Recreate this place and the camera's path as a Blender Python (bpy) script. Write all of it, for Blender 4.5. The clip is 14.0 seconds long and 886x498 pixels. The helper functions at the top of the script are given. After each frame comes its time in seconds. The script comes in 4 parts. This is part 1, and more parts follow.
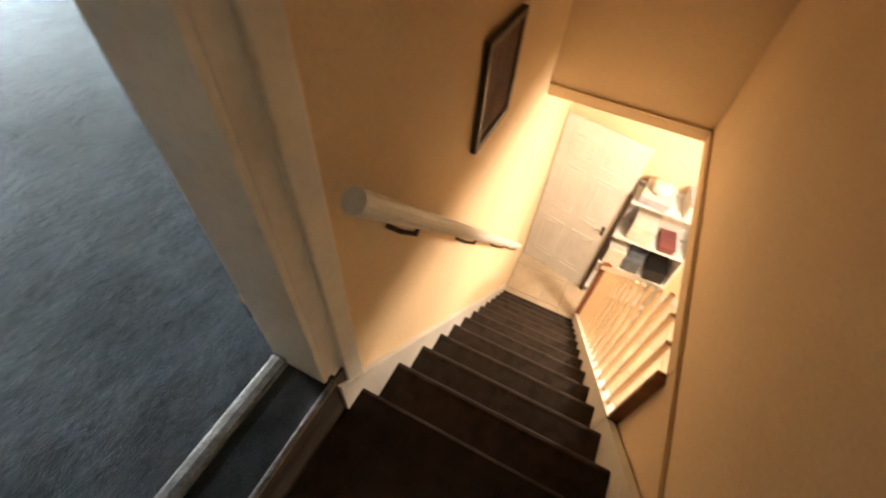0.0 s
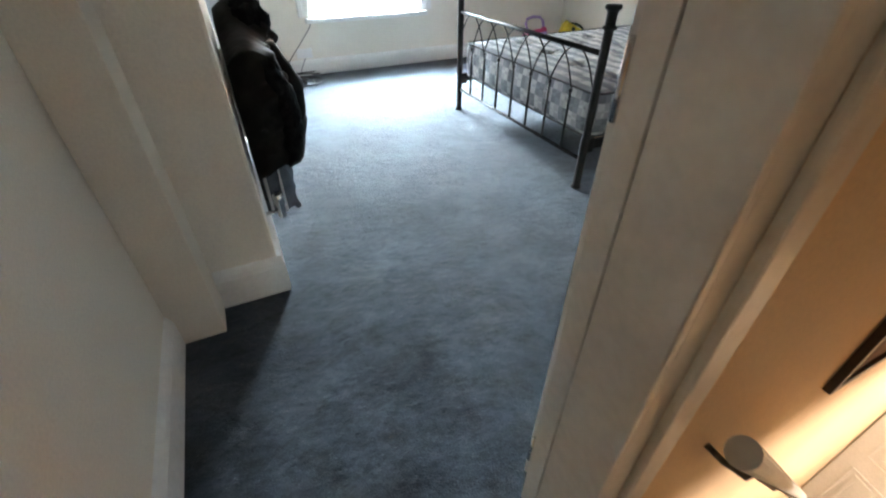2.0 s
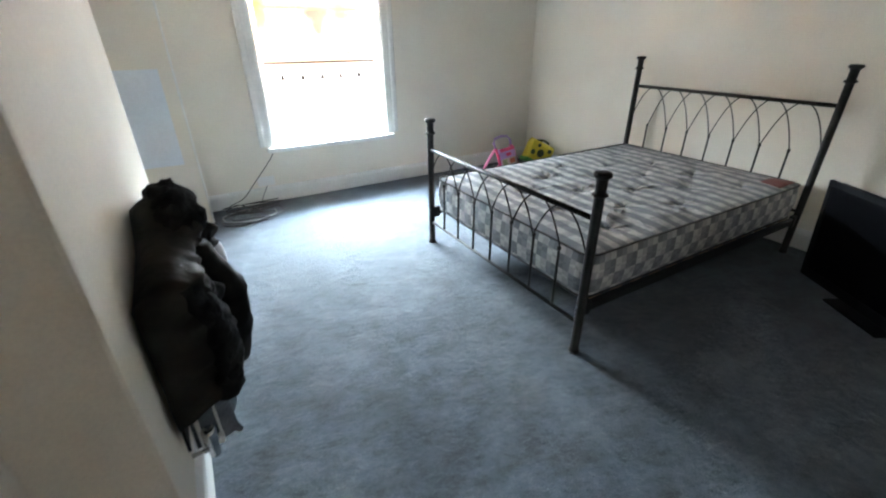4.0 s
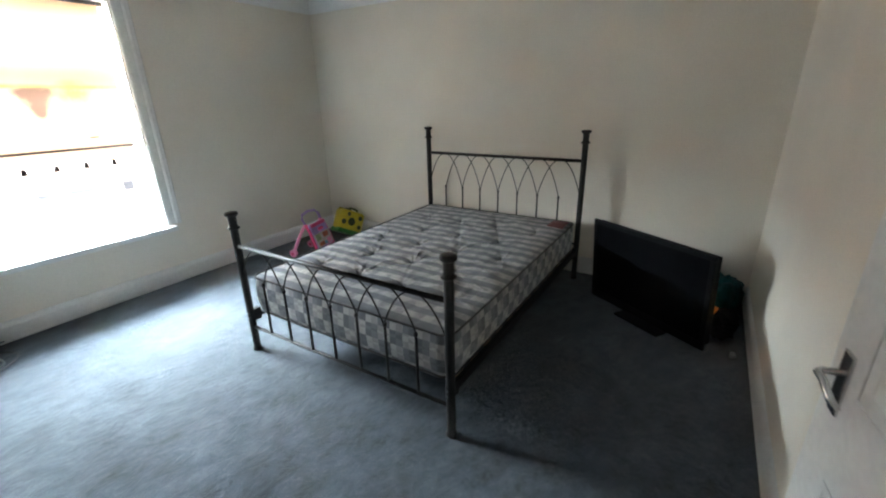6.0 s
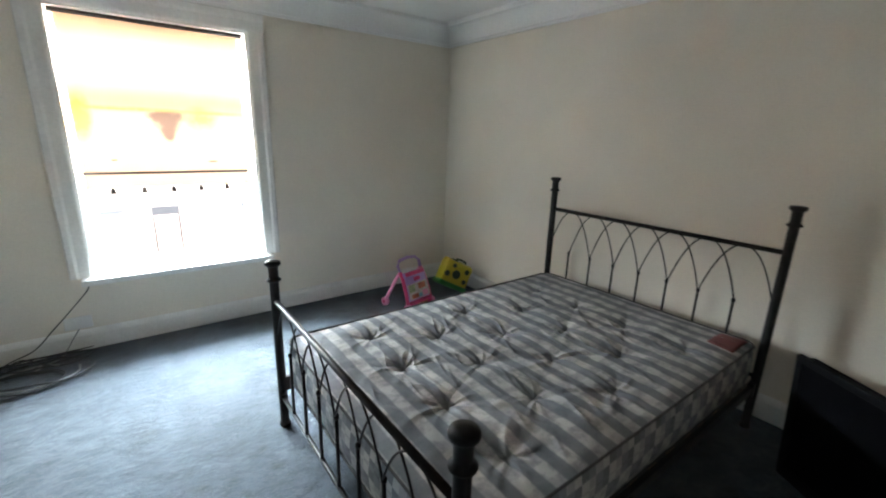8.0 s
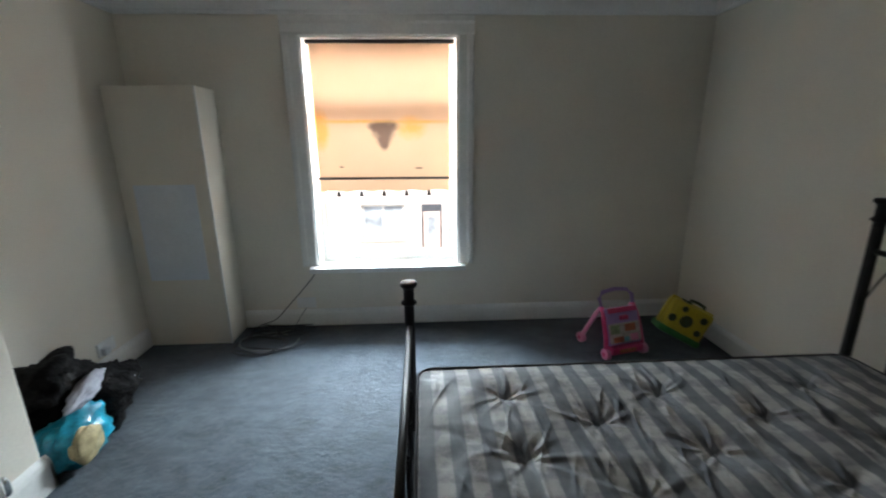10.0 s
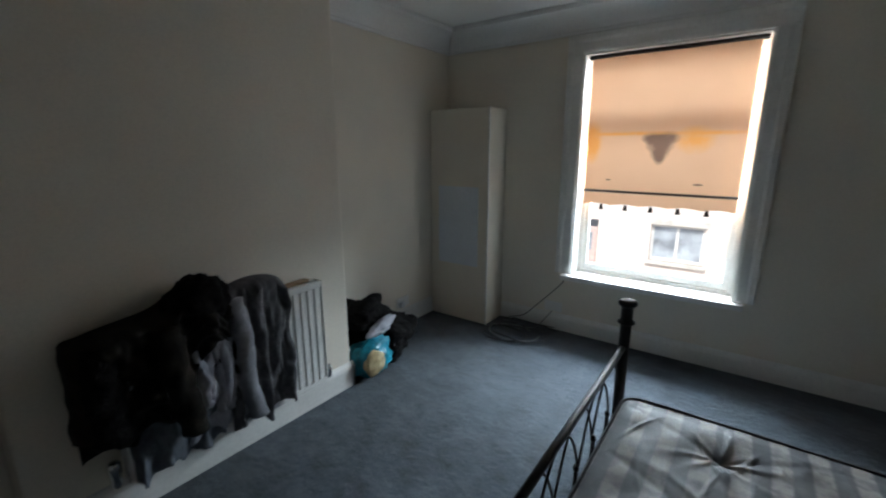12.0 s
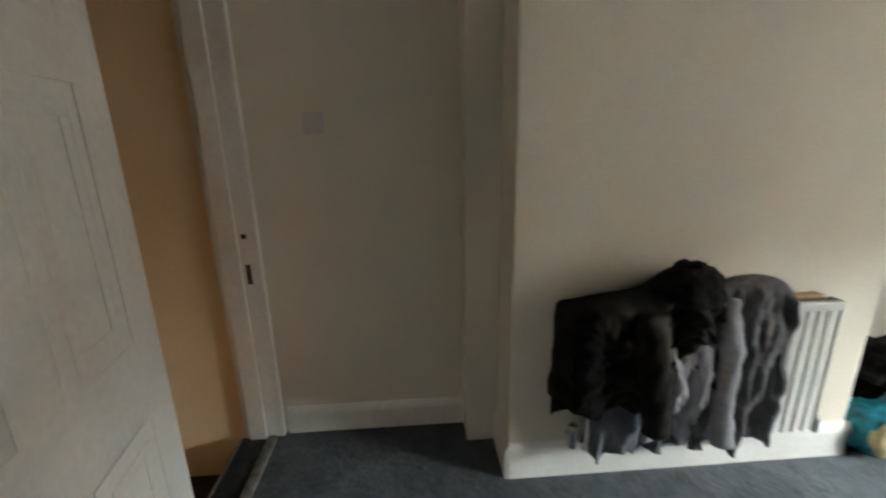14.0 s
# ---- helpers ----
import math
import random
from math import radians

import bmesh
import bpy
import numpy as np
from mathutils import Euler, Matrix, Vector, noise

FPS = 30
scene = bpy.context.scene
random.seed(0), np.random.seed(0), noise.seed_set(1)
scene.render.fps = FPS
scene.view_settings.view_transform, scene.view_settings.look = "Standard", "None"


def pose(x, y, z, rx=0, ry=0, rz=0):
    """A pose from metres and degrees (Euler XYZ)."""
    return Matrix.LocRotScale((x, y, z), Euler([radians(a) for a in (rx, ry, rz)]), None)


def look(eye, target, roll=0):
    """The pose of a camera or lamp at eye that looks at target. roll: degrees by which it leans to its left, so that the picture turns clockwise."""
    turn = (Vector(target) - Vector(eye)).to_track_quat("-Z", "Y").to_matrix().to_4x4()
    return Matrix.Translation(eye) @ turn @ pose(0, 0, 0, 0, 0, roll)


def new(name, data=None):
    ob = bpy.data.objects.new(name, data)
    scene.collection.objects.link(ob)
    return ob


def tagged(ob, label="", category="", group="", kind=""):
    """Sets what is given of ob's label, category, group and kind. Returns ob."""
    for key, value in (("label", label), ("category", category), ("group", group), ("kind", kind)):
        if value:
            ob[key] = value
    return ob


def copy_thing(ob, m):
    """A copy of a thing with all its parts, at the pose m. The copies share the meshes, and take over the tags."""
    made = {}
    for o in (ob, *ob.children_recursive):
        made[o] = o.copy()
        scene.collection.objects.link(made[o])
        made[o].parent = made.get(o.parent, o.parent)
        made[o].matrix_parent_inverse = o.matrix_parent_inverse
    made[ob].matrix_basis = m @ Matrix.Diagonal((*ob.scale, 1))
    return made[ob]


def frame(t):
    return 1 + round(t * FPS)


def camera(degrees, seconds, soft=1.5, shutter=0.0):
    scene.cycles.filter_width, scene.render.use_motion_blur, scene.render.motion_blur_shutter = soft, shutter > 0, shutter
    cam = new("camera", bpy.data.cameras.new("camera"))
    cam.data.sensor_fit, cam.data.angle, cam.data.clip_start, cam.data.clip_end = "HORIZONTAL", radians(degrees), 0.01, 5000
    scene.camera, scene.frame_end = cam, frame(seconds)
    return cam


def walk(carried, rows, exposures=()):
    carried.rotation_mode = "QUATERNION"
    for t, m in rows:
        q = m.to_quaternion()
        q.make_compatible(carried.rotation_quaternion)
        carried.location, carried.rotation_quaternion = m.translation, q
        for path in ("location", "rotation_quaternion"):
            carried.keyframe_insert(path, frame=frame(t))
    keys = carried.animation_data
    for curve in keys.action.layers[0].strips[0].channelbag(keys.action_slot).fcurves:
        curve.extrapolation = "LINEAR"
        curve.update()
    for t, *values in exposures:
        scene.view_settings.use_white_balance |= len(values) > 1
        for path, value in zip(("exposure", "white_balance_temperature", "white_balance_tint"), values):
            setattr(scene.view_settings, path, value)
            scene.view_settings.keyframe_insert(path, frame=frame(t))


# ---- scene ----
cam = camera(92.9, 14.0, soft=2.0, shutter=0.4)
PATH = [
    (0, (0.517, -0.545, 1.034), (1.69, -0.057, -0.511), 5.3),
    (0.5, (0.492, -0.516, 1.054), (1.541, 0.308, -0.436), 5.0),
    (1, (0.45, -0.455, 1.083), (1.324, 0.642, -0.343), 4.0),
    (1.5, (0.408, -0.386, 1.115), (1.114, 0.933, -0.212), 1.6),
    (2, (0.4, -0.327, 1.13), (1.09, 1.112, -0.075), -0.0),
    (4.5, (0.642, 0.276, 1.401), (1.681, 1.766, 0.563), -0.1),
    (5, (0.608, 0.355, 1.42), (1.899, 1.666, 0.636), -2.0),
    (5.5, (0.613, 0.374, 1.441), (2.108, 1.465, 0.683), -0.3),
    (6, (0.657, 0.427, 1.464), (2.247, 1.427, 0.777), -1.4),
    (6.5, (0.822, 0.498, 1.479), (2.386, 1.596, 0.888), -0.8),
    (7, (1.025, 0.547, 1.479), (2.501, 1.784, 0.94), 0.2),
    (9.5, (1.954, 0.887, 1.454), (2.359, 2.772, 0.921), 0.6),
    (10, (2.026, 0.967, 1.464), (2.115, 2.898, 0.948), -0.6),
    (10.5, (2.114, 1.002, 1.464), (1.855, 2.925, 0.979), 0.0),
    (11, (2.224, 0.972, 1.46), (1.554, 2.799, 0.997), 1.2),
    (11.5, (2.286, 0.935, 1.46), (1.345, 2.644, 1.019), 0.0),
    (12, (2.292, 0.924, 1.455), (1.146, 2.499, 1.005), -0.1),
    (12.5, (2.246, 0.893, 1.462), (0.849, 2.238, 0.972), -0.2),
    (13, (2.192, 0.856, 1.406), (0.516, 1.849, 0.953), 0.2),
    (13.5, (2.022, 0.796, 1.423), (0.155, 1.296, 0.907), 0.3),
    (14, (1.827, 0.711, 1.414), (-0.096, 0.836, 0.88), -1.2),
]
EXPOSURES = [(0, 3.15, 6850, 10), (1.5, 3.2, 6150, 10), (4.5, 2.9, 6200, 10), (5.5, 2.45, 6300, 10), (7, 2.46, 6350, 10), (9.5, 1.52, 6400, 10), (10.2, 1.02, 6250, 10),
             (11, 0.64, 6150, 10), (12.5, 0.38, 6200, 10), (13.0, 0.44, 6450, 10), (13.5, 1.12, 6950, 10), (14, 2.06, 7250, 10)]
walk(cam, [(t, look(eye, target, roll)) for t, eye, target, roll in PATH], EXPOSURES)

# ---- world and light ----
world = bpy.data.worlds.new("world")
scene.world = world
world.use_nodes = True
wn = world.node_tree
sky = wn.nodes.new("ShaderNodeTexSky")
sky.sky_type, sky.sun_disc = "NISHITA", False
sky.sun_elevation, sky.sun_rotation = radians(48), radians(200)
sky.dust_density = 3.0
wn.links.new(sky.outputs[0], wn.nodes["Background"].inputs[0])
wn.nodes["Background"].inputs[1].default_value = 0.15

sun = new("sun", bpy.data.lights.new("sun", "SUN"))
sun.data.energy, sun.data.angle, sun.data.color = 5.0, radians(20), (1.0, 0.96, 0.9)
sun.matrix_world = look((0, 0, 20), (1.5, 8.0, 8.0))

# daylight from the overcast sky, just outside the window's opening
daylight = new("window_daylight", bpy.data.lights.new("window_daylight", "AREA"))
daylight.data.shape, daylight.data.size, daylight.data.size_y = "RECTANGLE", 1.8, 1.44
daylight.data.energy, daylight.data.color = 330, (0.80, 0.93, 1.0)
daylight.matrix_world = look((1.745, 5.35, 1.81), (1.745, 0, 1.58))

hall_bulb = new("hall_bulb", bpy.data.lights.new("hall_bulb", "POINT"))
hall_bulb.data.energy, hall_bulb.data.color, hall_bulb.data.shadow_soft_size = 23, (1.0, 0.83, 0.67), 0.14
hall_bulb.location = (2.75, -1.95, -0.42)


# ---- materials ----
def material(name, color, rough=0.6, metal=0.0, vary=0.12, scale=6.0, fine=80.0, bump=0.1, depth=0.002, tint=None, random_tint=0.0, sheen=0.0, gloss=0.5):
    m = bpy.data.materials.new(name)
    m.use_nodes = True
    n, l = m.node_tree.nodes, m.node_tree.links
    b = n["Principled BSDF"]
    tc = n.new("ShaderNodeTexCoord")
    big, small = n.new("ShaderNodeTexNoise"), n.new("ShaderNodeTexNoise")
    big.inputs["Scale"].default_value, small.inputs["Scale"].default_value = scale, fine
    big.inputs["Detail"].default_value = 5
    l.new(tc.outputs["Object"], big.inputs["Vector"])
    l.new(tc.outputs["Object"], small.inputs["Vector"])
    ramp = n.new("ShaderNodeMix")
    ramp.data_type = "RGBA"
    c2 = tint or [c * (1 - 2 * vary) for c in color]
    ramp.inputs["A"].default_value = (*[min(1, c * (1 + vary)) for c in color], 1)
    ramp.inputs["B"].default_value = (*c2, 1)
    mr = n.new("ShaderNodeMapRange")
    mr.inputs["From Min"].default_value, mr.inputs["From Max"].default_value = 0.32, 0.72
    l.new(big.outputs["Fac"], mr.inputs["Value"])
    l.new(mr.outputs[0], ramp.inputs["Factor"])
    mix = n.new("ShaderNodeMix")
    mix.data_type, mix.blend_type = "RGBA", "MULTIPLY"
    mix.inputs["Factor"].default_value = min(1.0, vary * 2)
    l.new(ramp.outputs["Result"], mix.inputs["A"])
    grain = n.new("ShaderNodeMapRange")
    grain.inputs["From Min"].default_value, grain.inputs["From Max"].default_value = 0.3, 0.65
    l.new(small.outputs["Fac"], grain.inputs["Value"])
    l.new(grain.outputs[0], mix.inputs["B"])
    out = mix.outputs["Result"]
    if random_tint:
        info, hsv = n.new("ShaderNodeObjectInfo"), n.new("ShaderNodeHueSaturation")
        rr = n.new("ShaderNodeMapRange")
        rr.inputs["To Min"].default_value, rr.inputs["To Max"].default_value = 1 - random_tint, 1 + random_tint
        l.new(info.outputs["Random"], rr.inputs["Value"])
        l.new(rr.outputs[0], hsv.inputs["Value"])
        l.new(out, hsv.inputs["Color"])
        out = hsv.outputs["Color"]
    l.new(out, b.inputs["Base Color"])
    b.inputs["Roughness"].default_value, b.inputs["Metallic"].default_value = rough, metal
    b.inputs["Specular IOR Level"].default_value = gloss
    if sheen:
        b.inputs["Sheen Weight"].default_value, b.inputs["Sheen Roughness"].default_value = sheen, 0.5
    if bump:
        bp = n.new("ShaderNodeBump")
        bp.inputs["Strength"].default_value, bp.inputs["Distance"].default_value = bump, depth
        l.new(small.outputs["Fac"], bp.inputs["Height"])
        l.new(bp.outputs[0], b.inputs["Normal"])
    return m


def node(m, kind, **values):
    nd = m.node_tree.nodes.new(kind)
    for k, v in values.items():
        nd.inputs[k].default_value = v
    return nd


WALL = material("wall_paint", (0.74, 0.685, 0.59), 0.75, vary=0.04, scale=1.3, fine=140, bump=0.15)
CEILING = material("ceiling_paint", (0.80, 0.80, 0.79), 0.8, vary=0.03, scale=2, fine=60, bump=0.1)
WHITE = material("white_gloss_paint", (0.74, 0.73, 0.70), 0.38, vary=0.04, scale=5, fine=50, bump=0.06)
WARM_WALL = material("hall_wall_paint", (0.80, 0.625, 0.41), 0.75, vary=0.04, scale=1.5, fine=120, bump=0.15)
PLASTIC = material("white_plastic", (0.72, 0.71, 0.69), 0.35, vary=0.02, bump=0)
GREY_PLASTIC = material("grey_white_plastic", (0.60, 0.61, 0.62), 0.35, vary=0.03, bump=0)
IRON = material("bed_iron", (0.020, 0.018, 0.017), 0.46, metal=0.25, vary=0.2, scale=20, fine=220, bump=0.08, gloss=0.3)
CHROME = material("chrome", (0.62, 0.62, 0.62), 0.2, metal=1.0, vary=0.03, bump=0)
BLACK_PLASTIC = material("black_plastic", (0.012, 0.012, 0.013), 0.35, vary=0.1, bump=0.05)
SCREEN = material("dark_screen", (0.003, 0.003, 0.004), 0.4, vary=0.05, bump=0, gloss=0.03)
TV_CASE = material("television_casing", (0.005, 0.005, 0.006), 0.55, vary=0.1, bump=0.04, gloss=0.08)
DARK_WOOD = material("dark_wood", (0.045, 0.025, 0.016), 0.4, vary=0.2, scale=8, fine=60)
RED_WOOD = material("red_brown_wood", (0.27, 0.085, 0.028), 0.4, vary=0.15, scale=12, fine=90)
PALE_WOOD = material("pale_wood", (0.42, 0.27, 0.14), 0.5, vary=0.15, scale=12, fine=90)
TILE = material("hall_tile", (0.56, 0.46, 0.34), 0.3, vary=0.08, scale=5, fine=40, bump=0.05, random_tint=0.06)
GROUT = material("hall_grout", (0.33, 0.27, 0.2), 0.8, vary=0.08)
STAIR_CARPET = material("stair_carpet", (0.046, 0.032, 0.024), 0.95, vary=0.22, scale=18, fine=420, bump=0.5, depth=0.004, sheen=0.1, gloss=0.12)
BLACK_CLOTH = material("black_cloth", (0.013, 0.012, 0.012), 0.95, vary=0.25, scale=14, fine=34, bump=0.8, depth=0.02, gloss=0.12)
BROWN_CLOTH = material("black_brown_cloth", (0.017, 0.014, 0.011), 0.72, vary=0.25, scale=14, fine=16, bump=0.4, depth=0.016, gloss=0.12)
GREY_CLOTH = material("grey_cloth", (0.125, 0.123, 0.132), 0.6, vary=0.2, scale=10, fine=40, bump=0.5, depth=0.01, sheen=0.1, gloss=0.12)
SILVER_CLOTH = material("silver_grey_cloth", (0.28, 0.28, 0.31), 0.5, vary=0.15, scale=10, fine=40, bump=0.4, depth=0.01, sheen=0.1, gloss=0.2)
PALE_CLOTH = material("pale_grey_cloth", (0.42, 0.42, 0.47), 0.85, vary=0.12, scale=12, fine=260, bump=0.3, gloss=0.12)
BLUE_CLOTH = material("grey_blue_cloth", (0.15, 0.165, 0.19), 0.85, vary=0.2, scale=12, fine=260, bump=0.4, gloss=0.12)
TURQUOISE = material("turquoise_plastic", (0.02, 0.33, 0.46), 0.3, vary=0.2, scale=12, fine=50, bump=0.15)
BEIGE_PRINT = material("beige_print", (0.50, 0.40, 0.22), 0.4, vary=0.15, scale=18)
TEAL = material("teal_cloth", (0.012, 0.10, 0.11), 0.7, vary=0.2, scale=16, gloss=0.12)
PINK = material("pink_plastic", (0.58, 0.035, 0.15), 0.35, vary=0.06, bump=0)
PALE_PINK = material("pale_pink_plastic", (0.72, 0.25, 0.40), 0.35, vary=0.05, bump=0)
LILAC = material("lilac_plastic", (0.40, 0.26, 0.55), 0.35, vary=0.05, bump=0)
ORANGE = material("orange_plastic", (0.75, 0.22, 0.03), 0.4, vary=0.05, bump=0)
YELLOW = material("yellow_plastic", (0.52, 0.39, 0.02), 0.4, vary=0.06, bump=0)
SPOT = material("olive_plastic", (0.035, 0.05, 0.015), 0.4, vary=0.1, bump=0)
CREAM_PRINT = material("cream_print", (0.55, 0.48, 0.42), 0.45, vary=0.15, scale=30, bump=0)
PRINT_ORANGE = material("orange_print", (0.50, 0.14, 0.06), 0.45, vary=0.25, scale=40, bump=0)
PRINT_BLUE = material("blue_print", (0.18, 0.40, 0.50), 0.45, vary=0.1, bump=0)
PRINT_GREEN = material("green_print", (0.34, 0.42, 0.22), 0.45, vary=0.25, scale=40, bump=0)
GREEN = material("green_plastic", (0.04, 0.20, 0.04), 0.4, vary=0.1, bump=0)
CABLE = material("grey_cable", (0.03, 0.03, 0.032), 0.5, vary=0.1, bump=0)
PALE_CABLE = material("white_cable", (0.22, 0.22, 0.22), 0.5, vary=0.1, bump=0)
PATCH = material("filler_patch", (0.68, 0.72, 0.77), 0.7, vary=0.03, scale=5, fine=70)
BRASS = material("worn_metal_strip", (0.22, 0.215, 0.21), 0.6, metal=0.2, vary=0.25, scale=30, fine=120, bump=0.2)
LABEL_RED = material("label_red", (0.20, 0.06, 0.055), 0.7, vary=0.1)
PIPING = material("mattress_piping", (0.055, 0.05, 0.05), 0.8, vary=0.1)
PICTURE = material("picture_print", (0.14, 0.08, 0.06), 0.85, vary=0.3, scale=9)
STONE = material("street_stone", (0.60, 0.57, 0.52), 0.8, vary=0.12, scale=3, fine=40)
ASPHALT = material("asphalt", (0.055, 0.055, 0.057), 0.9, vary=0.15, scale=2, fine=120, bump=0.4)
PAVING = material("paving", (0.28, 0.27, 0.25), 0.85, vary=0.12, scale=3, fine=60)
SLATE = material("roof_slate", (0.10, 0.10, 0.115), 0.7, vary=0.2, scale=4, fine=30)
# street door colour is bleached to imitate glare and haze outside
WASHED_DOOR = material("washed_out_door", (0.58, 0.44, 0.40), 0.4, vary=0.1)
TOWEL = material("towel", (0.70, 0.64, 0.55), 0.9, vary=0.08, scale=14, fine=200, bump=0.3, gloss=0.12)

# slate-blue carpet: pile grain, brushed patches and a few tread marks
CARPET = material("carpet", (0.059, 0.074, 0.092), 0.95, vary=0.18, scale=3.2, fine=260, bump=0.8, depth=0.006, sheen=0.2, gloss=0.12)
cn, cl = CARPET.node_tree.nodes, CARPET.node_tree.links
cb = cn["Principled BSDF"]
ctc = node(CARPET, "ShaderNodeTexCoord")
cmap = node(CARPET, "ShaderNodeMapping", Scale=(1.0, 1.4, 1.0), Rotation=(0, 0, 0.6))
cbig = node(CARPET, "ShaderNodeTexNoise", Scale=7.5, Detail=12.0, Roughness=0.74)
cl.new(ctc.outputs["Object"], cmap.inputs["Vector"])
cl.new(cmap.outputs[0], cbig.inputs["Vector"])
crange = node(CARPET, "ShaderNodeMapRange")
crange.inputs["From Min"].default_value, crange.inputs["From Max"].default_value = 0.35, 0.65
crange.inputs["To Min"].default_value, crange.inputs["To Max"].default_value = 0.58, 1.42
cl.new(cbig.outputs["Fac"], crange.inputs["Value"])
cmap2 = node(CARPET, "ShaderNodeMapping", Scale=(1.0, 1.3, 1.0), Rotation=(0, 0, 0.3))
cpile = node(CARPET, "ShaderNodeTexNoise", Scale=26.0, Detail=5.0, Roughness=0.6)
cl.new(ctc.outputs["Object"], cmap2.inputs["Vector"])
cl.new(cmap2.outputs[0], cpile.inputs["Vector"])
cbump = node(CARPET, "ShaderNodeBump", Strength=0.65, Distance=0.012)
cl.new(cpile.outputs["Fac"], cbump.inputs["Height"])
cl.new(cb.inputs["Normal"].links[0].from_socket, cbump.inputs["Normal"])
cl.new(cbump.outputs[0], cb.inputs["Normal"])
chsv = node(CARPET, "ShaderNodeHueSaturation")
cl.new(cb.inputs["Base Color"].links[0].from_socket, chsv.inputs["Color"])
cl.new(crange.outputs[0], chsv.inputs["Value"])
cl.new(chsv.outputs[0], cb.inputs["Base Color"])

# darker, greyer carpet for the strip of floor in the doorway
DARK_CARPET = material("dark_carpet", (0.034, 0.037, 0.041), 0.95, vary=0.25, scale=14, fine=240, bump=0.6, depth=0.005, gloss=0.12)

# mattress ticking: woven stripes across the bed, broken into checks
TICKING = material("mattress_ticking", (0.88, 0.88, 0.88), 0.62, vary=0.1, scale=9, fine=300, bump=0.25, gloss=0.3)
tn, tl = TICKING.node_tree.nodes, TICKING.node_tree.links
tb = tn["Principled BSDF"]
ttc = node(TICKING, "ShaderNodeTexCoord")
sep = node(TICKING, "ShaderNodeSeparateXYZ")
wob = node(TICKING, "ShaderNodeTexNoise", Scale=3.0, Detail=2.0)
tl.new(ttc.outputs["Object"], wob.inputs["Vector"])
tl.new(ttc.outputs["Object"], sep.inputs[0])


def wave(source, period, low, high, shift=0.0):
    a = node(TICKING, "ShaderNodeMath")
    a.operation = "MULTIPLY_ADD"
    a.inputs[1].default_value, a.inputs[2].default_value = 2 * math.pi / period, shift
    w = node(TICKING, "ShaderNodeMath")
    w.operation = "MULTIPLY_ADD"
    w.inputs[1].default_value = 1.2
    tl.new(wob.outputs["Fac"], w.inputs[0])
    tl.new(source, a.inputs[0])
    tl.new(a.outputs[0], w.inputs[2])
    s = node(TICKING, "ShaderNodeMath")
    s.operation = "SINE"
    tl.new(w.outputs[0], s.inputs[0])
    r = node(TICKING, "ShaderNodeMapRange")
    r.inputs["From Min"].default_value, r.inputs["From Max"].default_value = -0.25, 0.25
    r.inputs["To Min"].default_value, r.inputs["To Max"].default_value = low, high
    tl.new(s.outputs[0], r.inputs["Value"])
    return r.outputs[0]


def times(a, b):
    mm = node(TICKING, "ShaderNodeMath")
    mm.operation = "MULTIPLY"
    tl.new(a, mm.inputs[0])
    tl.new(b, mm.inputs[1])
    return mm.outputs[0]


along = node(TICKING, "ShaderNodeMath")
along.operation = "ADD"
tl.new(sep.outputs[1], along.inputs[0])
tl.new(sep.outputs[2], along.inputs[1])
check = wave(along.outputs[0], 0.105, 0.74, 1.16)
stripes = times(wave(sep.outputs[0], 0.1025, 0.12, 0.86, -0.3), check)
mottle = node(TICKING, "ShaderNodeTexNoise", Scale=27.0, Detail=3.0, Roughness=0.6)
tl.new(ttc.outputs["Object"], mottle.inputs["Vector"])
mrange = node(TICKING, "ShaderNodeMapRange")
mrange.inputs["From Min"].default_value, mrange.inputs["From Max"].default_value = 0.33, 0.67
mrange.inputs["To Min"].default_value, mrange.inputs["To Max"].default_value = 0.52, 1.5
tl.new(mottle.outputs["Fac"], mrange.inputs["Value"])
stripes = times(stripes, mrange.outputs[0])
tmix = node(TICKING, "ShaderNodeMix")
tmix.data_type = "RGBA"
tmix.inputs["A"].default_value, tmix.inputs["B"].default_value = (0.145, 0.155, 0.175, 1), (0.49, 0.47, 0.45, 1)
tl.new(stripes, tmix.inputs["Factor"])
tdirt = node(TICKING, "ShaderNodeMix", Factor=0.8)
tdirt.data_type, tdirt.blend_type = "RGBA", "MULTIPLY"
tl.new(tmix.outputs["Result"], tdirt.inputs["A"])
tl.new(tb.inputs["Base Color"].links[0].from_socket, tdirt.inputs["B"])
tl.new(tdirt.outputs["Result"], tb.inputs["Base Color"])
# the border is woven in two rows of bold checks
BORDER = material("mattress_border", (0.88, 0.88, 0.88), 0.6, vary=0.1, scale=12, fine=300, bump=0.25)
on, ol = BORDER.node_tree.nodes, BORDER.node_tree.links
otc = node(BORDER, "ShaderNodeTexCoord")
checks = []
for shift, side in ((0.0, 13.4), (0.035, 26.8)):
    om = node(BORDER, "ShaderNodeMapping", Location=(shift, shift, 0.009))
    oc = node(BORDER, "ShaderNodeTexChecker", Scale=side)
    oc.inputs["Color1"].default_value, oc.inputs["Color2"].default_value = ((0.21, 0.22, 0.235, 1), (0.50, 0.485, 0.47, 1)) if not shift else ((0.72, 0.72, 0.74, 1), (1.0, 1.0, 1.0, 1))
    ol.new(otc.outputs["Object"], om.inputs["Vector"])
    ol.new(om.outputs[0], oc.inputs["Vector"])
    checks.append(oc.outputs["Color"])
weave = node(BORDER, "ShaderNodeMix", Factor=1.0)
weave.data_type, weave.blend_type = "RGBA", "MULTIPLY"
ol.new(checks[0], weave.inputs["A"])
ol.new(checks[1], weave.inputs["B"])
